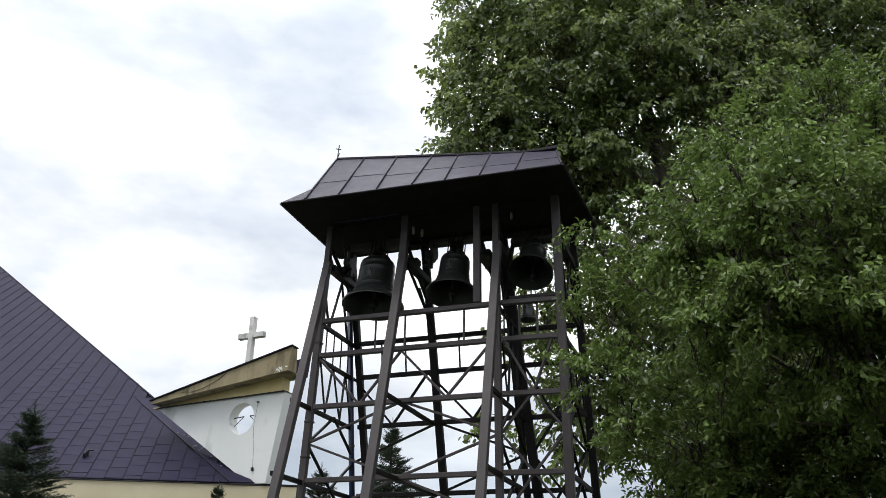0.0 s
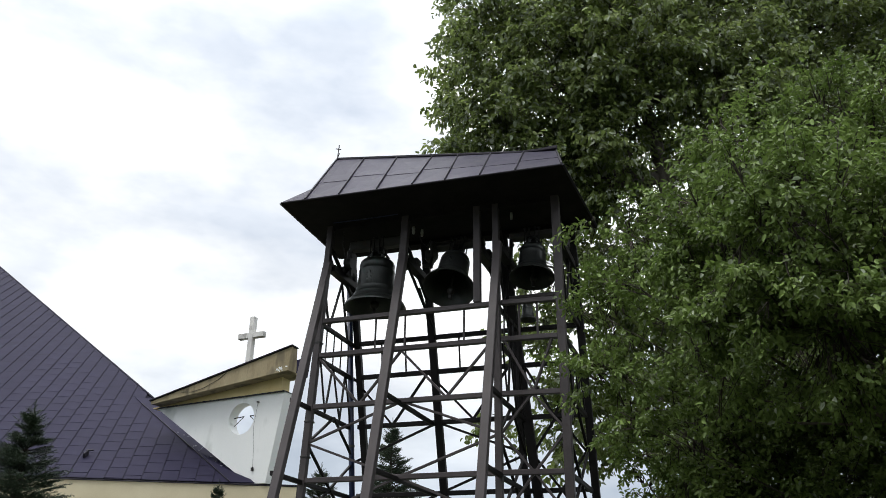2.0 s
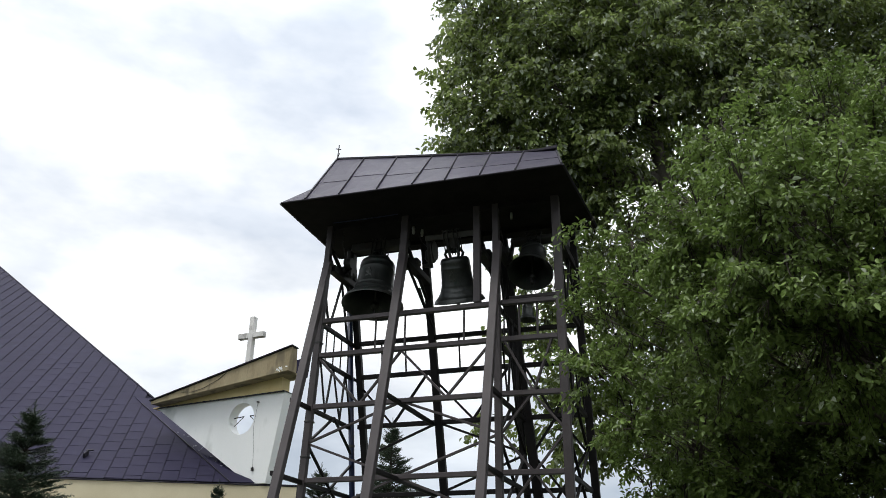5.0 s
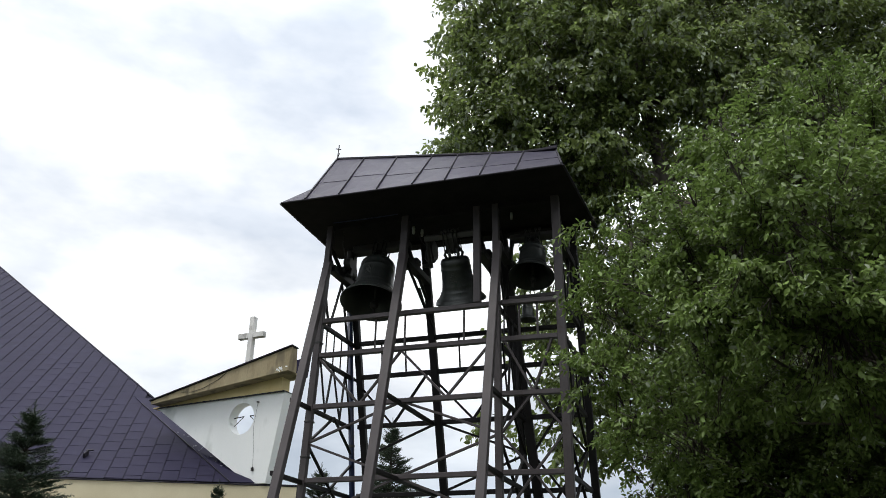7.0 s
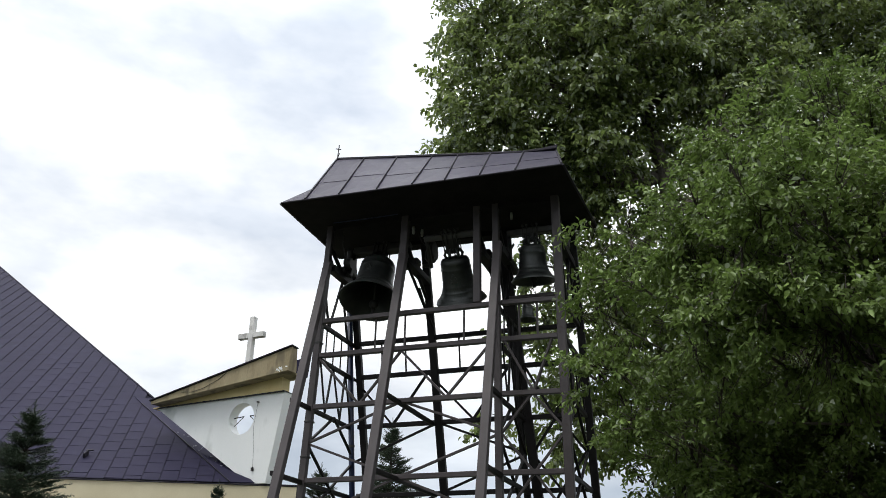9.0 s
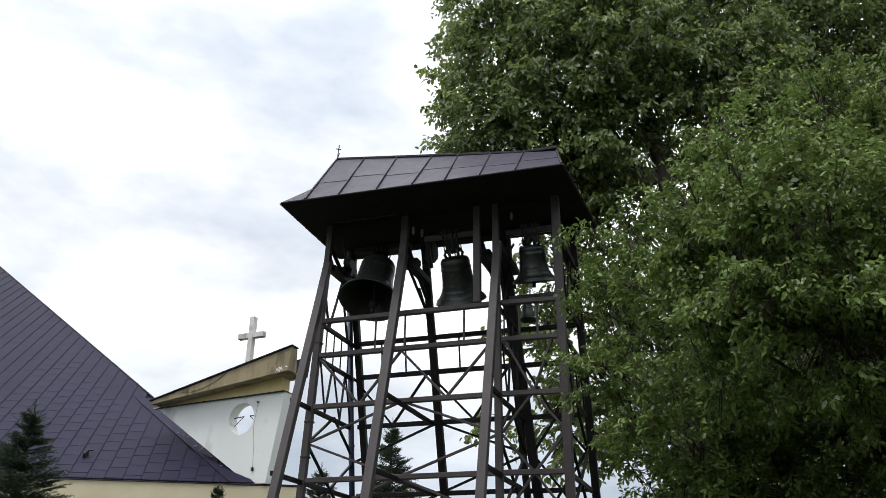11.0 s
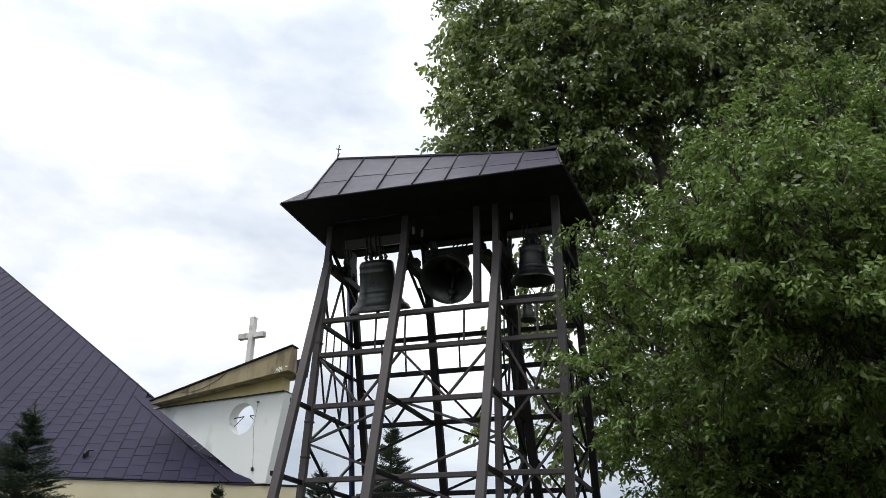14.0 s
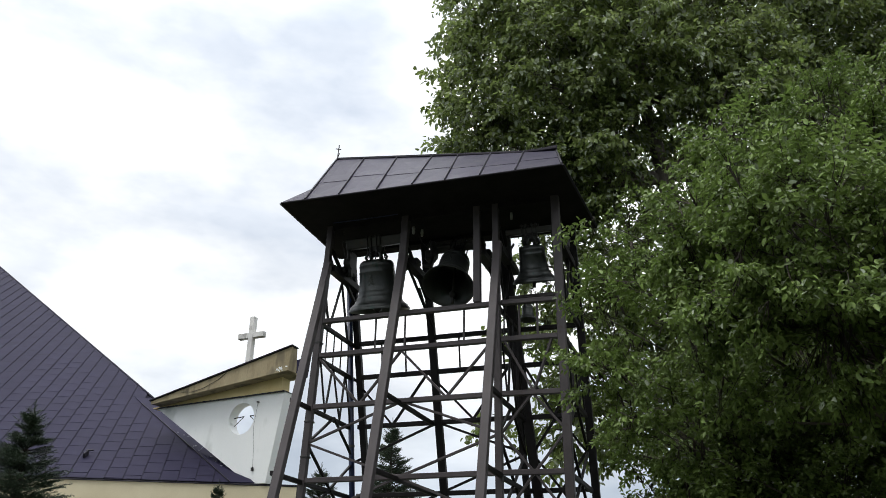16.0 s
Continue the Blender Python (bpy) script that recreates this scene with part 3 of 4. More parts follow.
def church():
    c = thing("church", CHURCH, "modern church with a steep violet-grey sheet roof and pale walls", "church")
    to_c = CHURCH.inverted()
    # outer walls under the eave
    part("wall", add_prism(bmesh.new(), [(-26, 0.02, -5.12), (4.1, 0.02, -5.12), (4.1, 0.02, -0.035), (-26, 0.02, -0.035)], (0, 0.4, 0)), BEIGE, c, "plain beige plastered wall")
    part("wall", add_prism(bmesh.new(), [(4.102, 0.03, -5.12), (4.102, 14, -5.12), (4.102, 14, -0.06), (4.102, 0.03, -0.06)], (-0.4, 0, 0)), BEIGE, c, "plain beige plastered wall")
    part("wall_cap", add_box(bmesh.new(), (2.0, 0.55, 0.06), Matrix.Translation((3.18, 0.27, -0.02)), 0.01), TIN, c)
    # gable block with the round opening
    g = part("gable_wall", gable_wall(), PLASTER, c, "weathered white plaster wall with a round opening")
    g.matrix_basis = to_c @ WALL
    gutter = part("eave_edge", add_box(bmesh.new(), (28.7, 0.04, 0.03), Matrix.Translation((-11.7, -0.01, -0.035)), 0.01), TIN, c)
    roof = part("roof", add_prism(bmesh.new(), [(-26, 0.03, -0.05), (hip_u(0), 0.03, -0.05), (hip_u(34), 34, -0.05), (-26, 34, -0.05)], (0, 0, -0.05)), SEAM, c, "steep violet-grey sheet metal roof")
    roof.matrix_basis = pose(0, 0, 0, 33)
    part("wall", add_prism(bmesh.new(), [(hip_u(0) - 0.4, 0.4, -0.2), (hip_u(34) - 0.4, 28, 18.2), (hip_u(34) - 0.4, 28, -5.12), (hip_u(0) - 0.4, 0.4, -5.12)], (-0.3, 0, 0)), PLASTER, c)
    # strip along the hip
    bm = bmesh.new()
    add_prism(bm, [(hip_u(0) - 0.68, 0.02, 0.03), (hip_u(0) + 0.02, 0.02, 0.03), (hip_u(6.7) + 0.02, 6.7, 0.03), (hip_u(6.7) - 0.68, 6.7, 0.03)], (0, 0, -0.05))
    part("hip_flashing", bm, SLATE, roof, "violet-grey flashing strip along the hip")
    part("seam", bar((hip_u(0) - 0.69, 0.02, 0.03), (hip_u(6.15) - 0.69, 6.15, 0.03), 0.022, 0.05, 0.0), TIN, roof)
    bm = bmesh.new()
    add_prism(bm, [(hip_u(6.7) - 0.04, 6.7, 0.03), (hip_u(6.7) + 0.03, 6.7, 0.03), (hip_u(34) + 0.03, 34, 0.03), (hip_u(34) - 0.04, 34, 0.03)], (0, 0, -0.05))
    part("hip_flashing", bm, SEAM, roof)
    rng = random.Random(9)
    for k in range(16):
        w = 1.0 + rng.random() * 2.6
        part("lichen_speck", add_box(bmesh.new(), (0.03 + rng.random() * 0.05, 0.03 + rng.random() * 0.06, 0.006), pose(hip_u(w) - 0.22 - rng.random() * 0.36, w, 0.033, 0, 0, rng.random() * 90)), LICHEN, roof)
    # roof vent
    bm = add_box(bmesh.new(), (0.06, 0.30, 0.16), Matrix.Translation((-2.28, 1.45, 0.10)) @ pose(0, 0, 0, 0, 0, -12), 0.015)
    add_box(bm, (0.22, 0.07, 0.04), Matrix.Translation((-2.20, 1.58, 0.17)) @ pose(0, 0, 0, 0, 0, 20), 0.01)
    part("roof_vent", bm, TIN, roof, "small dark roof vent")
    canopy(c, to_c @ WALL)
    return c, roof


def gable_wall():
    """The leaning-edged wall: an outline with a round hole, joined through its thickness."""
    bm = bmesh.new()
    outline = [(-3.95, 2.50), (1.0, 2.63), (0.60, -0.06), (0.0, -0.06)]
    cx, cz, r, n = -0.53, 1.92, 0.47, 40
    hole = [(cx + r * math.cos(k * math.tau / n), cz + r * 1.04 * math.sin(k * math.tau / n)) for k in range(n)]

    def meet(a):
        dx, dz = math.cos(a), math.sin(a)
        best = 1e9
        for (x0, z0), (x1, z1) in zip(outline, outline[1:] + outline[:1]):
            ex, ez = x1 - x0, z1 - z0
            det = dx * ez - dz * ex
            if abs(det) > 1e-9:
                s = ((x0 - cx) * ez - (z0 - cz) * ex) / det
                q = ((x0 - cx) * dz - (z0 - cz) * dx) / det
                if s > 0 and -1e-6 <= q <= 1 + 1e-6:
                    best = min(best, s)
        return cx + dx * best, cz + dz * best
    angles = [k * math.tau / n for k in range(n)]
    corners = [math.atan2(z - cz, x - cx) % math.tau for x, z in outline]
    loop = sorted([(a, None) for a in angles] + [(a, p) for a, p in zip(corners, outline)], key=lambda q: q[0])
    inner, outer = [], []
    for a, p in loop:
        inner.append((cx + r * math.cos(a), cz + 1.04 * r * math.sin(a)))
        outer.append(p or meet(a))
    D = 0.38
    vs = [[bm.verts.new((x, y, z)) for x, z in ring] for ring in (inner, outer) for y in (0.0, D)]
    k = len(loop)
    for i in range(k):
        j = (i + 1) % k
        bm.faces.new((vs[0][i], vs[0][j], vs[2][j], vs[2][i]))
        bm.faces.new((vs[1][j], vs[1][i], vs[3][i], vs[3][j]))
        bm.faces.new((vs[0][j], vs[0][i], vs[1][i], vs[1][j]))
        bm.faces.new((vs[2][i], vs[2][j], vs[3][j], vs[3][i]))
    bmesh.ops.recalc_face_normals(bm, faces=bm.faces)
    return bm


def canopy(c, m):
    def put(name, bm, mat, label="", parent=None):
        ob = part(name, bm, mat, parent or c, label)
        if parent is None:
            ob.matrix_basis = m
        return ob
    top = put("canopy", add_prism(bmesh.new(), [(-3.80, -0.5, 2.53), (1.38, -0.5, 3.13), (1.46, -0.5, 3.85), (-3.82, -0.5, 2.62)], (0, 0.12, 0)), FASCIA, "stained ochre wedge-shaped canopy fascia")
    put("soffit", add_prism(bmesh.new(), [(-3.80, -0.38, 2.54), (1.38, -0.38, 3.14), (1.25, 0.45, 3.12), (-3.80, 0.45, 2.54)], (0, 0, 0.06)), FASCIA, "", top)
    put("side_fascia", add_prism(bmesh.new(), [(1.38, -0.38, 3.14), (1.38, -0.05, 3.14), (1.45, -0.2, 3.85), (1.45, -0.38, 3.85)], (-0.1, 0, 0)), FASCIA, "", top)
    put("tin_edge", add_prism(bmesh.new(), [(-3.86, -0.56, 2.63), (1.50, -0.56, 3.88), (1.48, -0.18, 3.875), (-3.86, 0.3, 2.63)], (0, 0, 0.028)), TIN, "dark tin edge strip", top)
    put("frieze", add_prism(bmesh.new(), [(-4.1, -0.06, 2.50), (0.90, -0.06, 2.66), (0.88, -0.06, 3.12), (-4.1, -0.06, 2.52)], (0, 0.42, 0)), YELLOW, "ochre plaster band under the canopy")
    put("wall_ledge", add_prism(bmesh.new(), [(-3.9, -0.09, 2.50), (1.02, -0.09, 2.63), (1.02, -0.09, 2.65), (-3.9, -0.09, 2.52)], (0, 0.48, 0)), TIN)
    put("side_roof", add_prism(bmesh.new(), [(0.45, 0.8, 3.50), (0.98, 0.8, 3.30), (1.12, 0.8, 3.28), (1.20, 0.8, 3.95), (0.58, 0.8, 3.82)], (0, 0.15, 0)), SLATE, "dark violet-grey roof edge behind the canopy")
    rng = random.Random(4)
    for k in range(14):
        x = 0.95 + rng.random() * 0.4
        put("paint_chip", add_box(bmesh.new(), (0.03 + rng.random() * 0.05, 0.006, 0.015 + rng.random() * 0.03), Matrix.Translation((x, -0.503, 3.13 + 0.117 * (x - 1.38) + 0.03 + rng.random() * 0.12)) @ pose(0, 0, 0, 0, rng.random() * 60)), PLASTER, "", top)
    put("cable", add_tube(bmesh.new(), [(0.04, -0.012, 2.38), (-0.03, -0.012, 1.6), (0.06, -0.012, 0.9), (0.10, -0.012, 0.36)], [0.004] * 4, 5), IRON)
    put("cable", add_tube(bmesh.new(), [(-2.6, -0.515, 2.82), (-2.2, -0.515, 2.78), (-1.75, -0.515, 2.86), (-1.2, -0.515, 3.08), (-0.9, -0.515, 3.28)], [0.008] * 5, 5), IRON, "thin dark cable sagging across the fascia")
    put("junction_box", add_box(bmesh.new(), (0.07, 0.06, 0.10), Matrix.Translation((0.10, -0.03, 0.36)), 0.01), IRON)
    put("spotlight_bracket", add_box(bmesh.new(), (0.07, 0.08, 0.035), Matrix.Translation((0.06, -0.04, 2.38)), 0.01), IRON)
    bars = bmesh.new()
    add_rod(bars, (-0.93, 0.15, 1.98), (-0.55, 0.15, 2.02), 0.016, 6)
    add_rod(bars, (-0.55, 0.15, 2.02), (-0.90, 0.15, 1.72), 0.013, 6)
    add_rod(bars, (-0.03, 0.15, 2.02), (-0.33, 0.15, 2.02), 0.016, 6)
    add_rod(bars, (-0.33, 0.15, 2.02), (-0.04, 0.15, 1.78), 0.013, 6)
    put("bracket", bars, IRON)


def roof_cross():
    x = thing("cross", WALL @ pose(-0.65, 0.2, 3.52), "whitewashed concrete cross standing on the church roof", "cross")
    part("upright", add_box(bmesh.new(), (0.18, 0.18, 1.78), Matrix.Translation((0, 0, 0.89)), 0.012), CONCRETE, x)
    for s in (-1, 1):
        part("arm", add_box(bmesh.new(), (0.41, 0.178, 0.18), Matrix.Translation((s * 0.298, 0, 1.14)), 0.012), CONCRETE, x)


def church_panels(roof):
    """Sheets between the standing seams, cut off along the hip."""
    pitch, step, lean = 0.503, 0.70, 0.0225
    full = mesh_of(add_box(bmesh.new(), (pitch - 0.012, step - 0.018, 0.03), bevel=0.004), "panel", SLATE)
    rest = bmesh.new()
    turn = pose(0, 0, 0, 0, 0, math.degrees(lean))
    for i in range(-50, 10):
        u0 = i * pitch + 0.085
        top = (2.77 - u0 - 0.68) / (0.597 - lean)
        if top <= 0:
            continue
        if top > 6.4:
            top = (2.77 - u0 - 0.05) / (0.597 - lean)
        top = min(top, 33.5)
        if u0 > -14:
            part("seam", bar((u0, 0.0, 0.02), (u0 - lean * top, top, 0.02), 0.016, 0.03, 0.0), SEAM, roof)
        w = -((i * 37) % 10) * 0.07
        while w < top:
            a, b = max(w, 0.02), w + step - 0.026
            x0, x1 = u0 + 0.006, u0 + pitch - 0.006
            t1 = (2.77 - x1 - 0.69) / (0.597 - lean) - 0.1
            if b < t1 and w >= 0.02 and u0 > -6.2 and w < 14:
                ob = new("panel", full)
                ob.parent = roof
                c = w + (step - 0.008) / 2
                ob.matrix_basis = Matrix.Translation(((x0 + x1) / 2 - lean * c, c, 0.0)) @ turn
            elif a < top:
                poly = [(x0 - lean * a, a), (x1 - lean * a, a), (x1 - lean * b, b), (x0 - lean * b, b)]
                cut = []
                for (p, q) in zip(poly, poly[1:] + poly[:1]):
                    fp, fq = field_edge(p[1]) - p[0], field_edge(q[1]) - q[0]
                    if fp >= 0:
                        cut.append(p)
                    if fp * fq < 0:
                        s = fp / (fp - fq)
                        cut.append((p[0] + (q[0] - p[0]) * s, p[1] + (q[1] - p[1]) * s))
                if len(cut) > 2:
                    rest.faces.new([rest.verts.new((x, y, 0.015)) for x, y in cut])
            w += step
    tagged(part("panel_field", rest, SLATE, roof), kind="stuff")


# ---------------------------------------------------------------- trees
def leaves_mesh(name, base, along, normal, length, width, mat, pale=None, rng=None):
    """Folded six-cornered leaves as one mesh, from arrays of places and directions."""
    n = len(base)
    along = along / np.linalg.norm(along, axis=1, keepdims=True)
    side = np.cross(normal, along)
    side /= np.linalg.norm(side, axis=1, keepdims=True) + 1e-9
    up = np.cross(along, side)
    L, Wd = length[:, None], width[:, None]
    v = np.empty((n, 6, 3))
    v[:, 0] = base
    v[:, 1] = base + along * L * 0.30 + side * Wd * 0.46 + up * Wd * 0.22
    v[:, 2] = base + along * L * 0.68 + side * Wd * 0.40 + up * Wd * 0.16
    v[:, 3] = base + along * L - up * L * 0.10
    v[:, 4] = base + along * L * 0.68 - side * Wd * 0.40 + up * Wd * 0.16
    v[:, 5] = base + along * L * 0.30 - side * Wd * 0.46 + up * Wd * 0.22
    me = bpy.data.meshes.new(name)
    k = np.arange(n)[:, None] * 6
    faces = np.concatenate([k + np.array([[0, 3, 2, 1]]), k + np.array([[0, 5, 4, 3]])], axis=1).reshape(-1, 4)
    me.vertices.add(n * 6)
    me.vertices.foreach_set("co", v.reshape(-1))
    me.loops.add(faces.size)
    me.loops.foreach_set("vertex_index", faces.reshape(-1))
    me.polygons.add(len(faces))
    me.polygons.foreach_set("loop_start", np.arange(len(faces)) * 4)
    me.polygons.foreach_set("loop_total", np.full(len(faces), 4))
    me.materials.append(mat)
    if pale is not None:
        me.materials.append(pale[0])
        me.polygons.foreach_set("material_index", np.repeat((rng.random(n) < pale[1]).astype(np.int32), 2))
    me.update(calc_edges=True)
    me.validate()
    return me


def unit(a):
    return a / (np.linalg.norm(a, axis=1, keepdims=True) + 1e-9)


def lobe(rng, radii, sprays, shoots, size, per, leaf, ratio, spacing, droop, mat, pale):
    """One limb's foliage about its own origin: flat drooping sprays of leafy shoots, and their thin wood."""
    d = unit(rng.normal(size=(sprays, 3)))
    lump = 1 + 0.16 * np.sin(d[:, 0] * 7 + radii[0] * 9) * np.sin(d[:, 1] * 6 + 2) + 0.12 * np.sin(d[:, 2] * 9 + 1)
    r = (0.08 + 0.92 * rng.random(sprays) ** 0.5) * lump
    heart = d * r[:, None] * np.array(radii)
    sd = unit(d + rng.normal(size=(sprays, 3)) * 0.45 + np.array([0, 0, 0.12 - droop * 0.6]))
    lat = unit(np.cross(sd, np.array([0, 0, 1.0]) + rng.normal(size=(sprays, 3)) * 0.35))
    twigs = sprays * shoots
    D, SD, LAT, H = (np.repeat(q, shoots, 0) for q in (d, sd, lat, heart))
    f, g = rng.random(twigs)[:, None], (rng.random(twigs)[:, None] * 2 - 1)
    p = H + SD * f * size + LAT * g * size * 0.30 * (1.2 - f) + rng.normal(size=(twigs, 3)) * size * 0.05
    td = unit(SD * 0.75 + LAT * np.sign(g) * 0.75 * (1.1 - f) + rng.normal(size=(twigs, 3)) * 0.22 + np.array([0, 0, 0.06]))
    d = D
    k = np.tile(np.arange(per), twigs)
    P, T = np.repeat(p, per, 0), np.repeat(td, per, 0)
    bend = np.repeat(unit(rng.normal(size=(twigs, 3))), per, 0)
    base = P + T * (k * spacing)[:, None] + bend * ((k * spacing) ** 2)[:, None] * 0.5
    a = unit(np.cross(T, np.repeat(rng.normal(size=(twigs, 3)), per, 0)))
    b = np.cross(T, a)
    ang = k * 2.4 + np.repeat(rng.random(twigs) * 6.28, per)
    out = a * np.cos(ang)[:, None] + b * np.sin(ang)[:, None]
    along = unit(T * 0.55 + out * 0.8 + rng.normal(size=P.shape) * 0.25 + np.array([0, 0, -droop]))
    normal = unit(np.array([0, 0, 1.0]) + rng.normal(size=P.shape) * 0.62 + np.repeat(d, per, 0) * 0.45)
    length = leaf * (0.65 + 0.6 * rng.random(len(P)))
    me = leaves_mesh("foliage", base, along, normal, length, length * ratio * (0.85 + 0.3 * rng.random(len(P))), mat, pale, rng)
    verts, faces = [], []
    for i in range(0, twigs, 2):
        e = p[i] + td[i] * per * spacing * 0.8
        s = H[i] - SD[i] * size * 0.1
        mid = (s + p[i]) / 2 + rng.normal(size=3) * 0.02
        if i % shoots < 2:
            s = H[i] * 0.45 + rng.normal(size=3) * 0.12
            mid = (s + H[i]) / 2 + rng.normal(size=3) * 0.05
        o = len(verts)
        for q, rad in ((s, 0.009), (mid, 0.006), (p[i], 0.004), (e, 0.002)):
            for j in range(3):
                verts.append((q[0] + rad * math.cos(j * 2.1), q[1] + rad * math.sin(j * 2.1), q[2] + rad * 0.6 * math.sin(j * 2.1 + 1)))
        for h in range(3):
            for j in range(3):
                faces.append((o + h * 3 + j, o + h * 3 + (j + 1) % 3, o + h * 3 + 3 + (j + 1) % 3, o + h * 3 + 3 + j))
    st = bpy.data.meshes.new("twigs")
    st.from_pydata(verts, [], faces)
    st.materials.append(TWIG)
    return me, st


SWAYING = []


def broad_tree(name, label, foot, bends, trunk_r, lobes, seed, leaf, ratio, spacing, per, density, shoots, size, droop, mat, pale, sway):
    """A trunk with limbs, each limb carrying one swaying lobe of leaves. Lobes: centre and radii in the tree's space."""
    rng = np.random.default_rng(seed)
    t = thing(name, pose(*foot), label, "tree")
    part("trunk", add_tube(bmesh.new(), bends, [trunk_r * (1 - 0.75 * i / (len(bends) - 1)) for i in range(len(bends))], 12), BARK, t, smooth=True)
    for i, (c, rad) in enumerate(lobes):
        c = Vector(c)
        near = min((Vector(b) for b in bends), key=lambda b: (b - c).length + max(0.0, b.z - c.z + 0.6) * 2)
        g = trunk_r * min(1.0, rad[0])
        mid = near.lerp(c, 0.5) + Vector((rng.normal() * 0.15, rng.normal() * 0.15, -0.25))
        part("limb", add_tube(bmesh.new(), [near, mid, c, c + (c - mid).normalized() * rad[0] * 0.5], [g * 0.30, g * 0.2, g * 0.10, 0.006], 7), BARK, t, smooth=True)
        n = int(density * (rad[0] * rad[1] * rad[2]) ** (2 / 3))
        me, st = lobe(rng, rad, n, shoots, size, per, leaf, ratio, spacing, droop, mat, pale)
        f = tagged(part("foliage", me, None, t), kind="stuff")
        tagged(part("twigwork", st, None, f), kind="stuff")
        f.location = c
        SWAYING.append((f, c, sway, rng.random() * 6.28, 0.8 + rng.random() * 0.5))
    return t


def front_tree():
    foot = (4.3, 8.7, 0)
    bends = [(1.1, 0.3, 0), (1.05, 0.3, 1.2), (0.9, 0.25, 2.4), (0.6, 0.2, 3.6), (0.3, 0.1, 4.8), (0.25, 0.1, 6.0)]
    lobes = []
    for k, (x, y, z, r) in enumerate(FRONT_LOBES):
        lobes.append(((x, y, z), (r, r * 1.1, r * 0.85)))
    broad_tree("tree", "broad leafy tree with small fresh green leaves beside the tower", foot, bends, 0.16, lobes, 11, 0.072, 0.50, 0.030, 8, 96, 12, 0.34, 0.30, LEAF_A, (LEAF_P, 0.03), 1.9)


def back_tree():
    foot = (5.6, 16.2, 0)
    bends = [(0, 0, 0), (-0.1, 0, 2.5), (-0.2, 0, 5), (-0.45, -0.2, 8), (-0.8, -0.3, 10.5), (-1.1, -0.3, 12.5), (-1.0, 0, 15), (-0.7, 0, 17.5)]
    lobes = [((x, y, z), (r, r * 1.1, r * 0.9)) for x, y, z, r in BACK_LOBES]
    broad_tree("tree", "tall tree with dull green pale-backed leaves behind the tower", foot, bends, 0.30, lobes, 23, 0.145, 0.56, 0.065, 7, 38, 10, 0.55, 0.62, LEAF_B, (LEAF_P, 0.18), 1.9)


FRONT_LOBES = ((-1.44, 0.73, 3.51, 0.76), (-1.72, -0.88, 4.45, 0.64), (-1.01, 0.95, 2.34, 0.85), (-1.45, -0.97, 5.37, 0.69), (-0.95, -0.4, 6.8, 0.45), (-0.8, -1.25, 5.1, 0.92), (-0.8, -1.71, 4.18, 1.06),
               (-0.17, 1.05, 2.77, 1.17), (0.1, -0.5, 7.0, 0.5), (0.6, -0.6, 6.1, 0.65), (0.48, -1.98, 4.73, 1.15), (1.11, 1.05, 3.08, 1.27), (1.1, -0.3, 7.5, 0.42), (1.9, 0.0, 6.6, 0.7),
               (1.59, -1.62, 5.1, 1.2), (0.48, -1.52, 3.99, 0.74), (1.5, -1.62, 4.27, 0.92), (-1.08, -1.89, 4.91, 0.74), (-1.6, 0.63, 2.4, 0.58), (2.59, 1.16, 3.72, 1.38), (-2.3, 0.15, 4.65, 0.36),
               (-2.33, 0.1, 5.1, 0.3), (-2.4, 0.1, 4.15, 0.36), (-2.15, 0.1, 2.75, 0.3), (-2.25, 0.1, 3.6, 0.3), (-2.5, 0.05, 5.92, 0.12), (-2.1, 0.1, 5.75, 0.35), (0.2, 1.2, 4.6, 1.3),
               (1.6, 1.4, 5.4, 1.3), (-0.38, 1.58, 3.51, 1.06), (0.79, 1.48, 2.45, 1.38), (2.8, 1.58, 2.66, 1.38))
BACK_LOBES = ((-4.45, -0.2, 11.4, 1.0), (-4.48, 0.2, 13.5, 1.08), (-4.68, 0, 15.25, 1.1), (-3.2, -0.6, 12.6, 1.5), (-3.2, -0.3, 14.8, 1.6), (-3.0, 0, 10.9, 1.3), (-1.4, -0.8, 13.4, 1.7), (-1.9, -0.6, 11.5, 1.1), (-1.0, 0.2, 15.8, 1.8),
              (0.6, -0.6, 12.4, 1.7), (0.9, -0.4, 14.6, 1.7), (2.8, 0.8, 12.4, 1.7), (3.0, 0.8, 14.9, 1.8), (4.9, 0.8, 13.6, 1.8), (5.2, 0.8, 15.8, 1.6), (4.8, 0.2, 11.4, 1.8), (2.6, 0.4, 10.4, 1.7), (0.4, 0.6, 9.8, 1.5), (-1.3, 0.8, 9.0, 0.9), (-2.3, 0.6, 7.3, 0.8), (-0.6, 0.8, 7.6, 1.4),
              (1.4, 0.8, 8.0, 1.5), (3.4, 0.8, 8.4, 1.25), (-2.7, 0.4, 5.6, 0.7), (-1.1, 0.6, 5.6, 1.1), (-4.75, 0.6, 5.5, 0.2), (1.0, 0.8, 5.8, 1.5), (-4.75, 0.1, 12.4, 0.7), (-3.7, 0.0, 10.6, 0.9), (-2.2, -0.3, 10.5, 1.0), (-3.5, 0.2, 8.6, 0.7), (-3.5, 0.2, 6.9, 0.6), (-3.0, 0.2, 5.2, 0.6), (-5.08, -0.1, 12.9, 0.28), (-5.0, -0.2, 11.5, 0.3), (-4.95, 0.1, 14.2, 0.4), (2.2, 0.2, 17.7, 1.9), (4.7, 0.4, 17.6, 2.0))


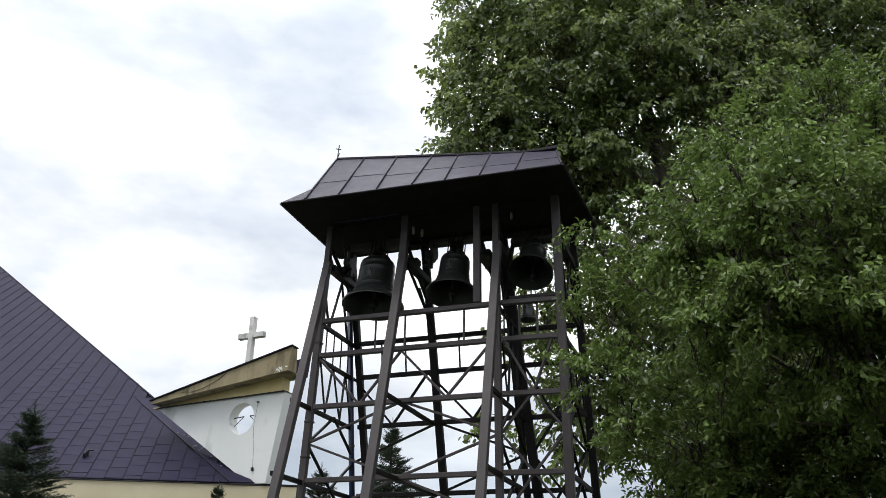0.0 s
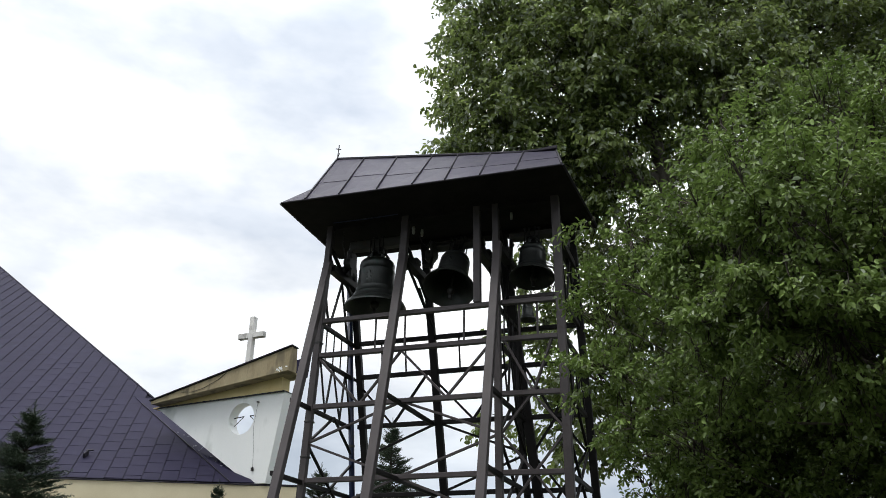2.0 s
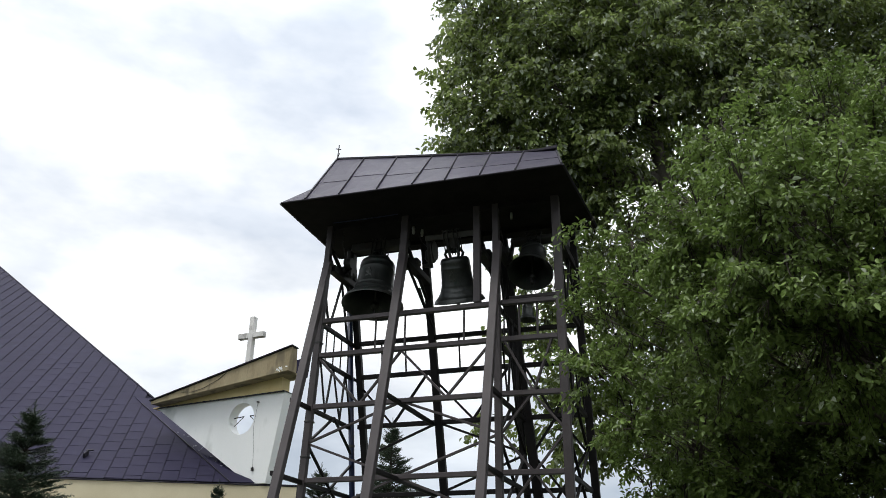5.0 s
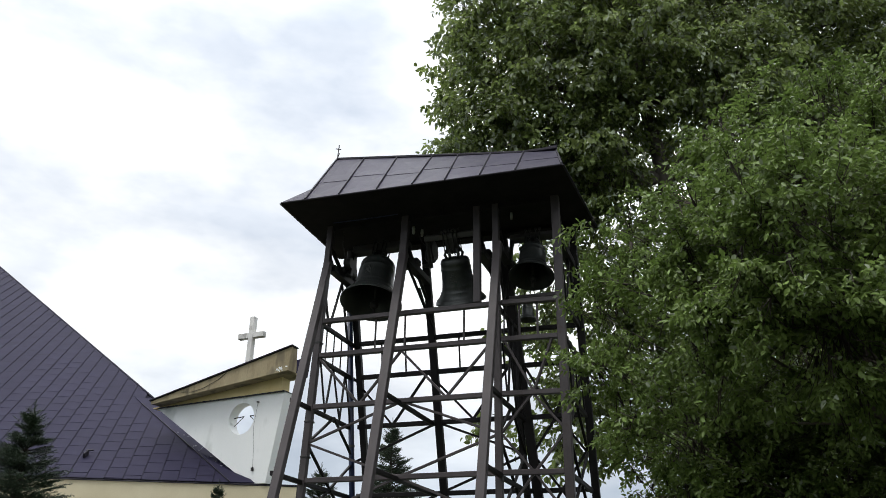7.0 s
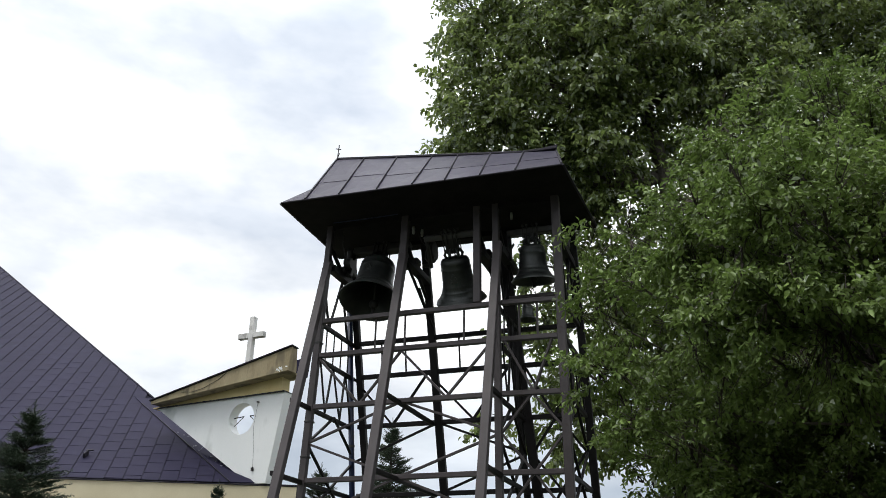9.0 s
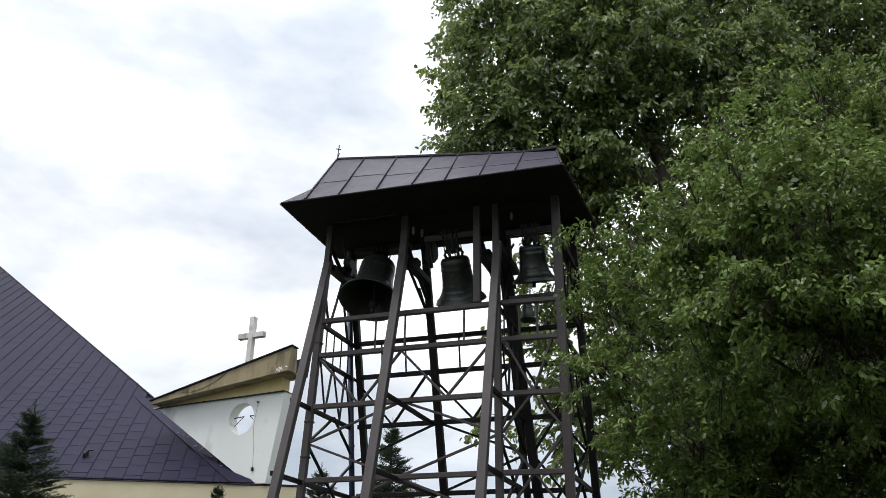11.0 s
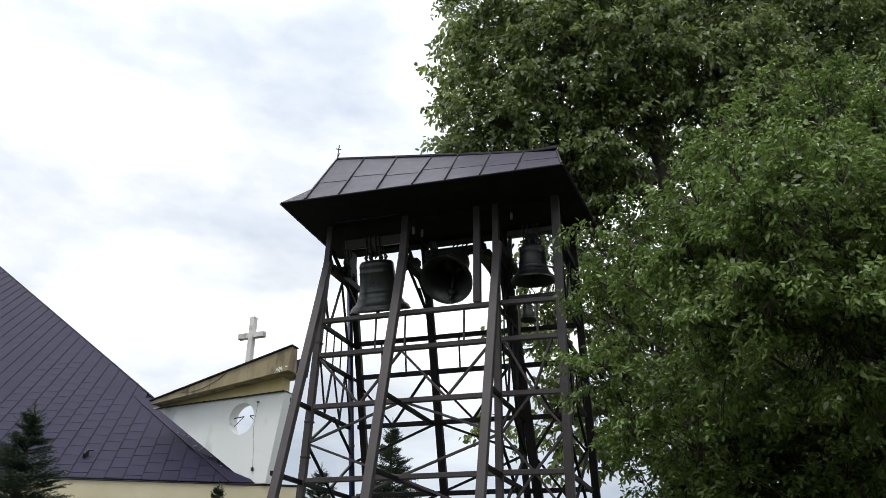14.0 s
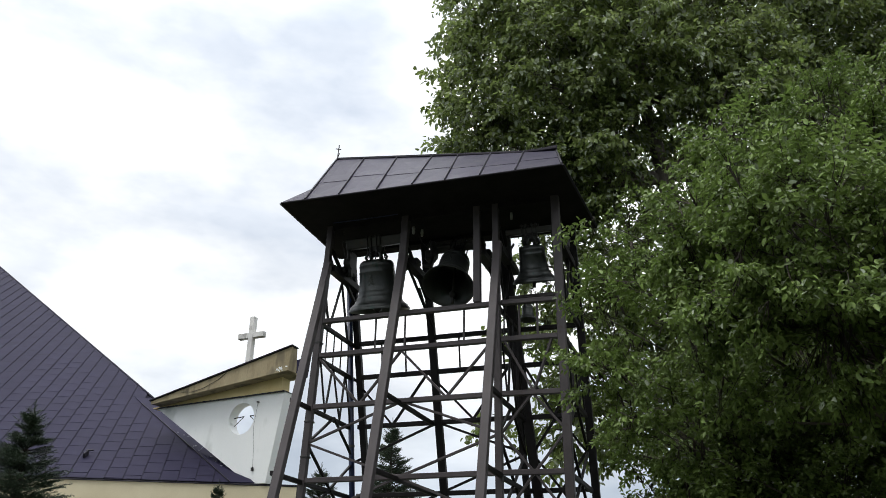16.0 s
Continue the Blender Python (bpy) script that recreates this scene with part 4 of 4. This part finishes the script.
def spruce_meshes(seed, height, spread):
    """Whorls of drooping boughs with side twigs, each set with needles; and the bare wood."""
    rng = np.random.default_rng(seed)
    base, along, wood = [], [], bmesh.new()
    add_tube(wood, [(0, 0, 0), (0.02, 0, height * 0.5), (0, 0, height)], [height * 0.022, height * 0.012, 0.008], 8)

    def twig(p, d, length):
        n = max(5, int(length / 0.014))
        s = np.linspace(0, 1, n)
        q = p + np.outer(s * length, d)
        q[:, 2] += -0.10 * length * s + 0.16 * length * s ** 2
        base.append(np.repeat(q, 3, 0))
        r = unit(rng.normal(size=(n * 3, 3)) + np.array([0, 0, 0.15]))
        along.append(unit(r * 0.8 + d * 0.85))

    z = height * 0.10
    while z < height * 0.97:
        f = 1 - z / height
        reach = spread * (f ** 0.95) * (0.85 + 0.3 * rng.random()) + 0.05
        for k in range(int(7 + 7 * f)):
            a = rng.random() * 6.28
            L = reach * (0.75 + 0.4 * rng.random())
            d = np.array([math.cos(a), math.sin(a), 0.62 - 0.72 * f + rng.normal() * 0.10])
            d /= np.linalg.norm(d)
            p0 = np.array([0, 0, z + rng.normal() * 0.05])
            p1 = p0 + d * L
            p1[2] += 0.06 * L
            add_tube(wood, [p0, (p0 + p1) / 2 - np.array([0, 0, 0.04 * L]), p1], [0.014, 0.008, 0.003], 4)
            twig(p0 + d * L * 0.25, d, L * 0.86)
            side = np.array([-math.sin(a), math.cos(a), 0])
            for s in np.arange(0.22, 0.98, 0.13):
                for sg in (-1, 1):
                    dd = d * 0.75 + side * sg * 0.7 + np.array([0, 0, -0.10 + rng.normal() * 0.12])
                    twig(p0 + (p1 - p0) * s, dd / np.linalg.norm(dd), L * (0.46 * (1 - s) + 0.13) * (0.7 + 0.6 * rng.random()))
        z += height * 0.026 * (0.8 + 0.4 * rng.random())
    for k in range(26):
        h, a = height * (0.90 + 0.09 * k / 26), k * 2.4
        dd = np.array([math.cos(a) * 0.7, math.sin(a) * 0.7, 0.75])
        twig(np.array([0, 0, h]), dd / np.linalg.norm(dd), 0.05 + height * 0.055 * (1 - k / 30))
    twig(np.array([0, 0, height * 0.88]), np.array([0, 0, 1.0]), height * 0.14)
    b, al = np.concatenate(base), np.concatenate(along)
    n = len(b)
    ref = unit(rng.normal(size=(n, 3)))
    w = unit(np.cross(al, ref)) * 0.0042
    ln = (0.038 + 0.022 * rng.random(n))[:, None]
    v = np.stack([b - w, b + w, b + al * ln], 1).reshape(-1, 3)
    me = bpy.data.meshes.new("needles")
    me.vertices.add(len(v))
    me.vertices.foreach_set("co", v.reshape(-1))
    me.loops.add(n * 3)
    me.loops.foreach_set("vertex_index", np.arange(n * 3))
    me.polygons.add(n)
    me.polygons.foreach_set("loop_start", np.arange(n) * 3)
    me.polygons.foreach_set("loop_total", np.full(n, 3))
    me.materials.append(NEEDLE)
    me.update(calc_edges=True)
    return me, mesh_of(wood, "trunk", TWIG, True)


def spruces():
    me, wood = spruce_meshes(5, 5.0, 1.45)

    def plant(x, y, top, wide, turn, label):
        t = thing("spruce_tree", pose(x, y, 0, 0, 0, turn), label, "tree", "young spruces near the church")
        t.scale = (wide, wide, top / 5.1)
        tagged(part("needles", me, None, t), kind="stuff")
        part("trunk", wood, None, t)
    plant(-8.75, 17.9, 5.76, 1.7, 10, "young dark green spruce before the church roof")
    plant(-5.45, 21.3, 4.68, 0.9, 100, "small spruce whose tip shows before the beige wall")
    plant(-1.69, 29.9, 8.15, 1.9, 200, "tall dark green spruce behind the bell tower")
    plant(-4.0, 29.0, 6.4, 1.7, 300, "dark green spruce behind the bell tower")


# ---------------------------------------------------------------- build
ground()
sky_blocking_walls()
tower()
RINGERS = []
for size, u, z, drop, height, radius, reach, period, start, mean, swing in BELLS:
    ob, clap = bell(size, u, z, drop, height, radius, reach)
    RINGERS.append((ob, clap, u, z, drop, height, period, start, mean, swing))
small_fixed_bell()
downpipe()
_, church_roof = church()
roof_cross()
back_tree()
front_tree()
spruces()
church_panels(church_roof)


def motions():
    times = [k / 10 for k in range(161)]
    for ob, clap, u, z, drop, height, period, start, mean, swing in RINGERS:
        tilt = lambda t: -(mean + swing * math.cos(math.tau * (t - start) / period))
        walk(ob, [(t, TOWER @ pose(u, 0.5, z, tilt(t))) for t in times])
        walk(clap, [(t, pose(0, 0, -drop - height * 0.10, -0.52 * tilt(t - 0.08))) for t in times])
    slow = [k / 4 for k in range(65)]
    for f, c, amount, phase, pace in SWAYING:
        ang = lambda t, s: amount * (0.6 * math.sin(pace * 1.9 * t + phase + s) + 0.4 * math.sin(pace * 4.3 * t + 2 * phase + s))
        walk(f, [(t, pose(c.x, c.y, c.z, ang(t, 0), ang(t, 1.3), ang(t, 2.6))) for t in slow])


motions()
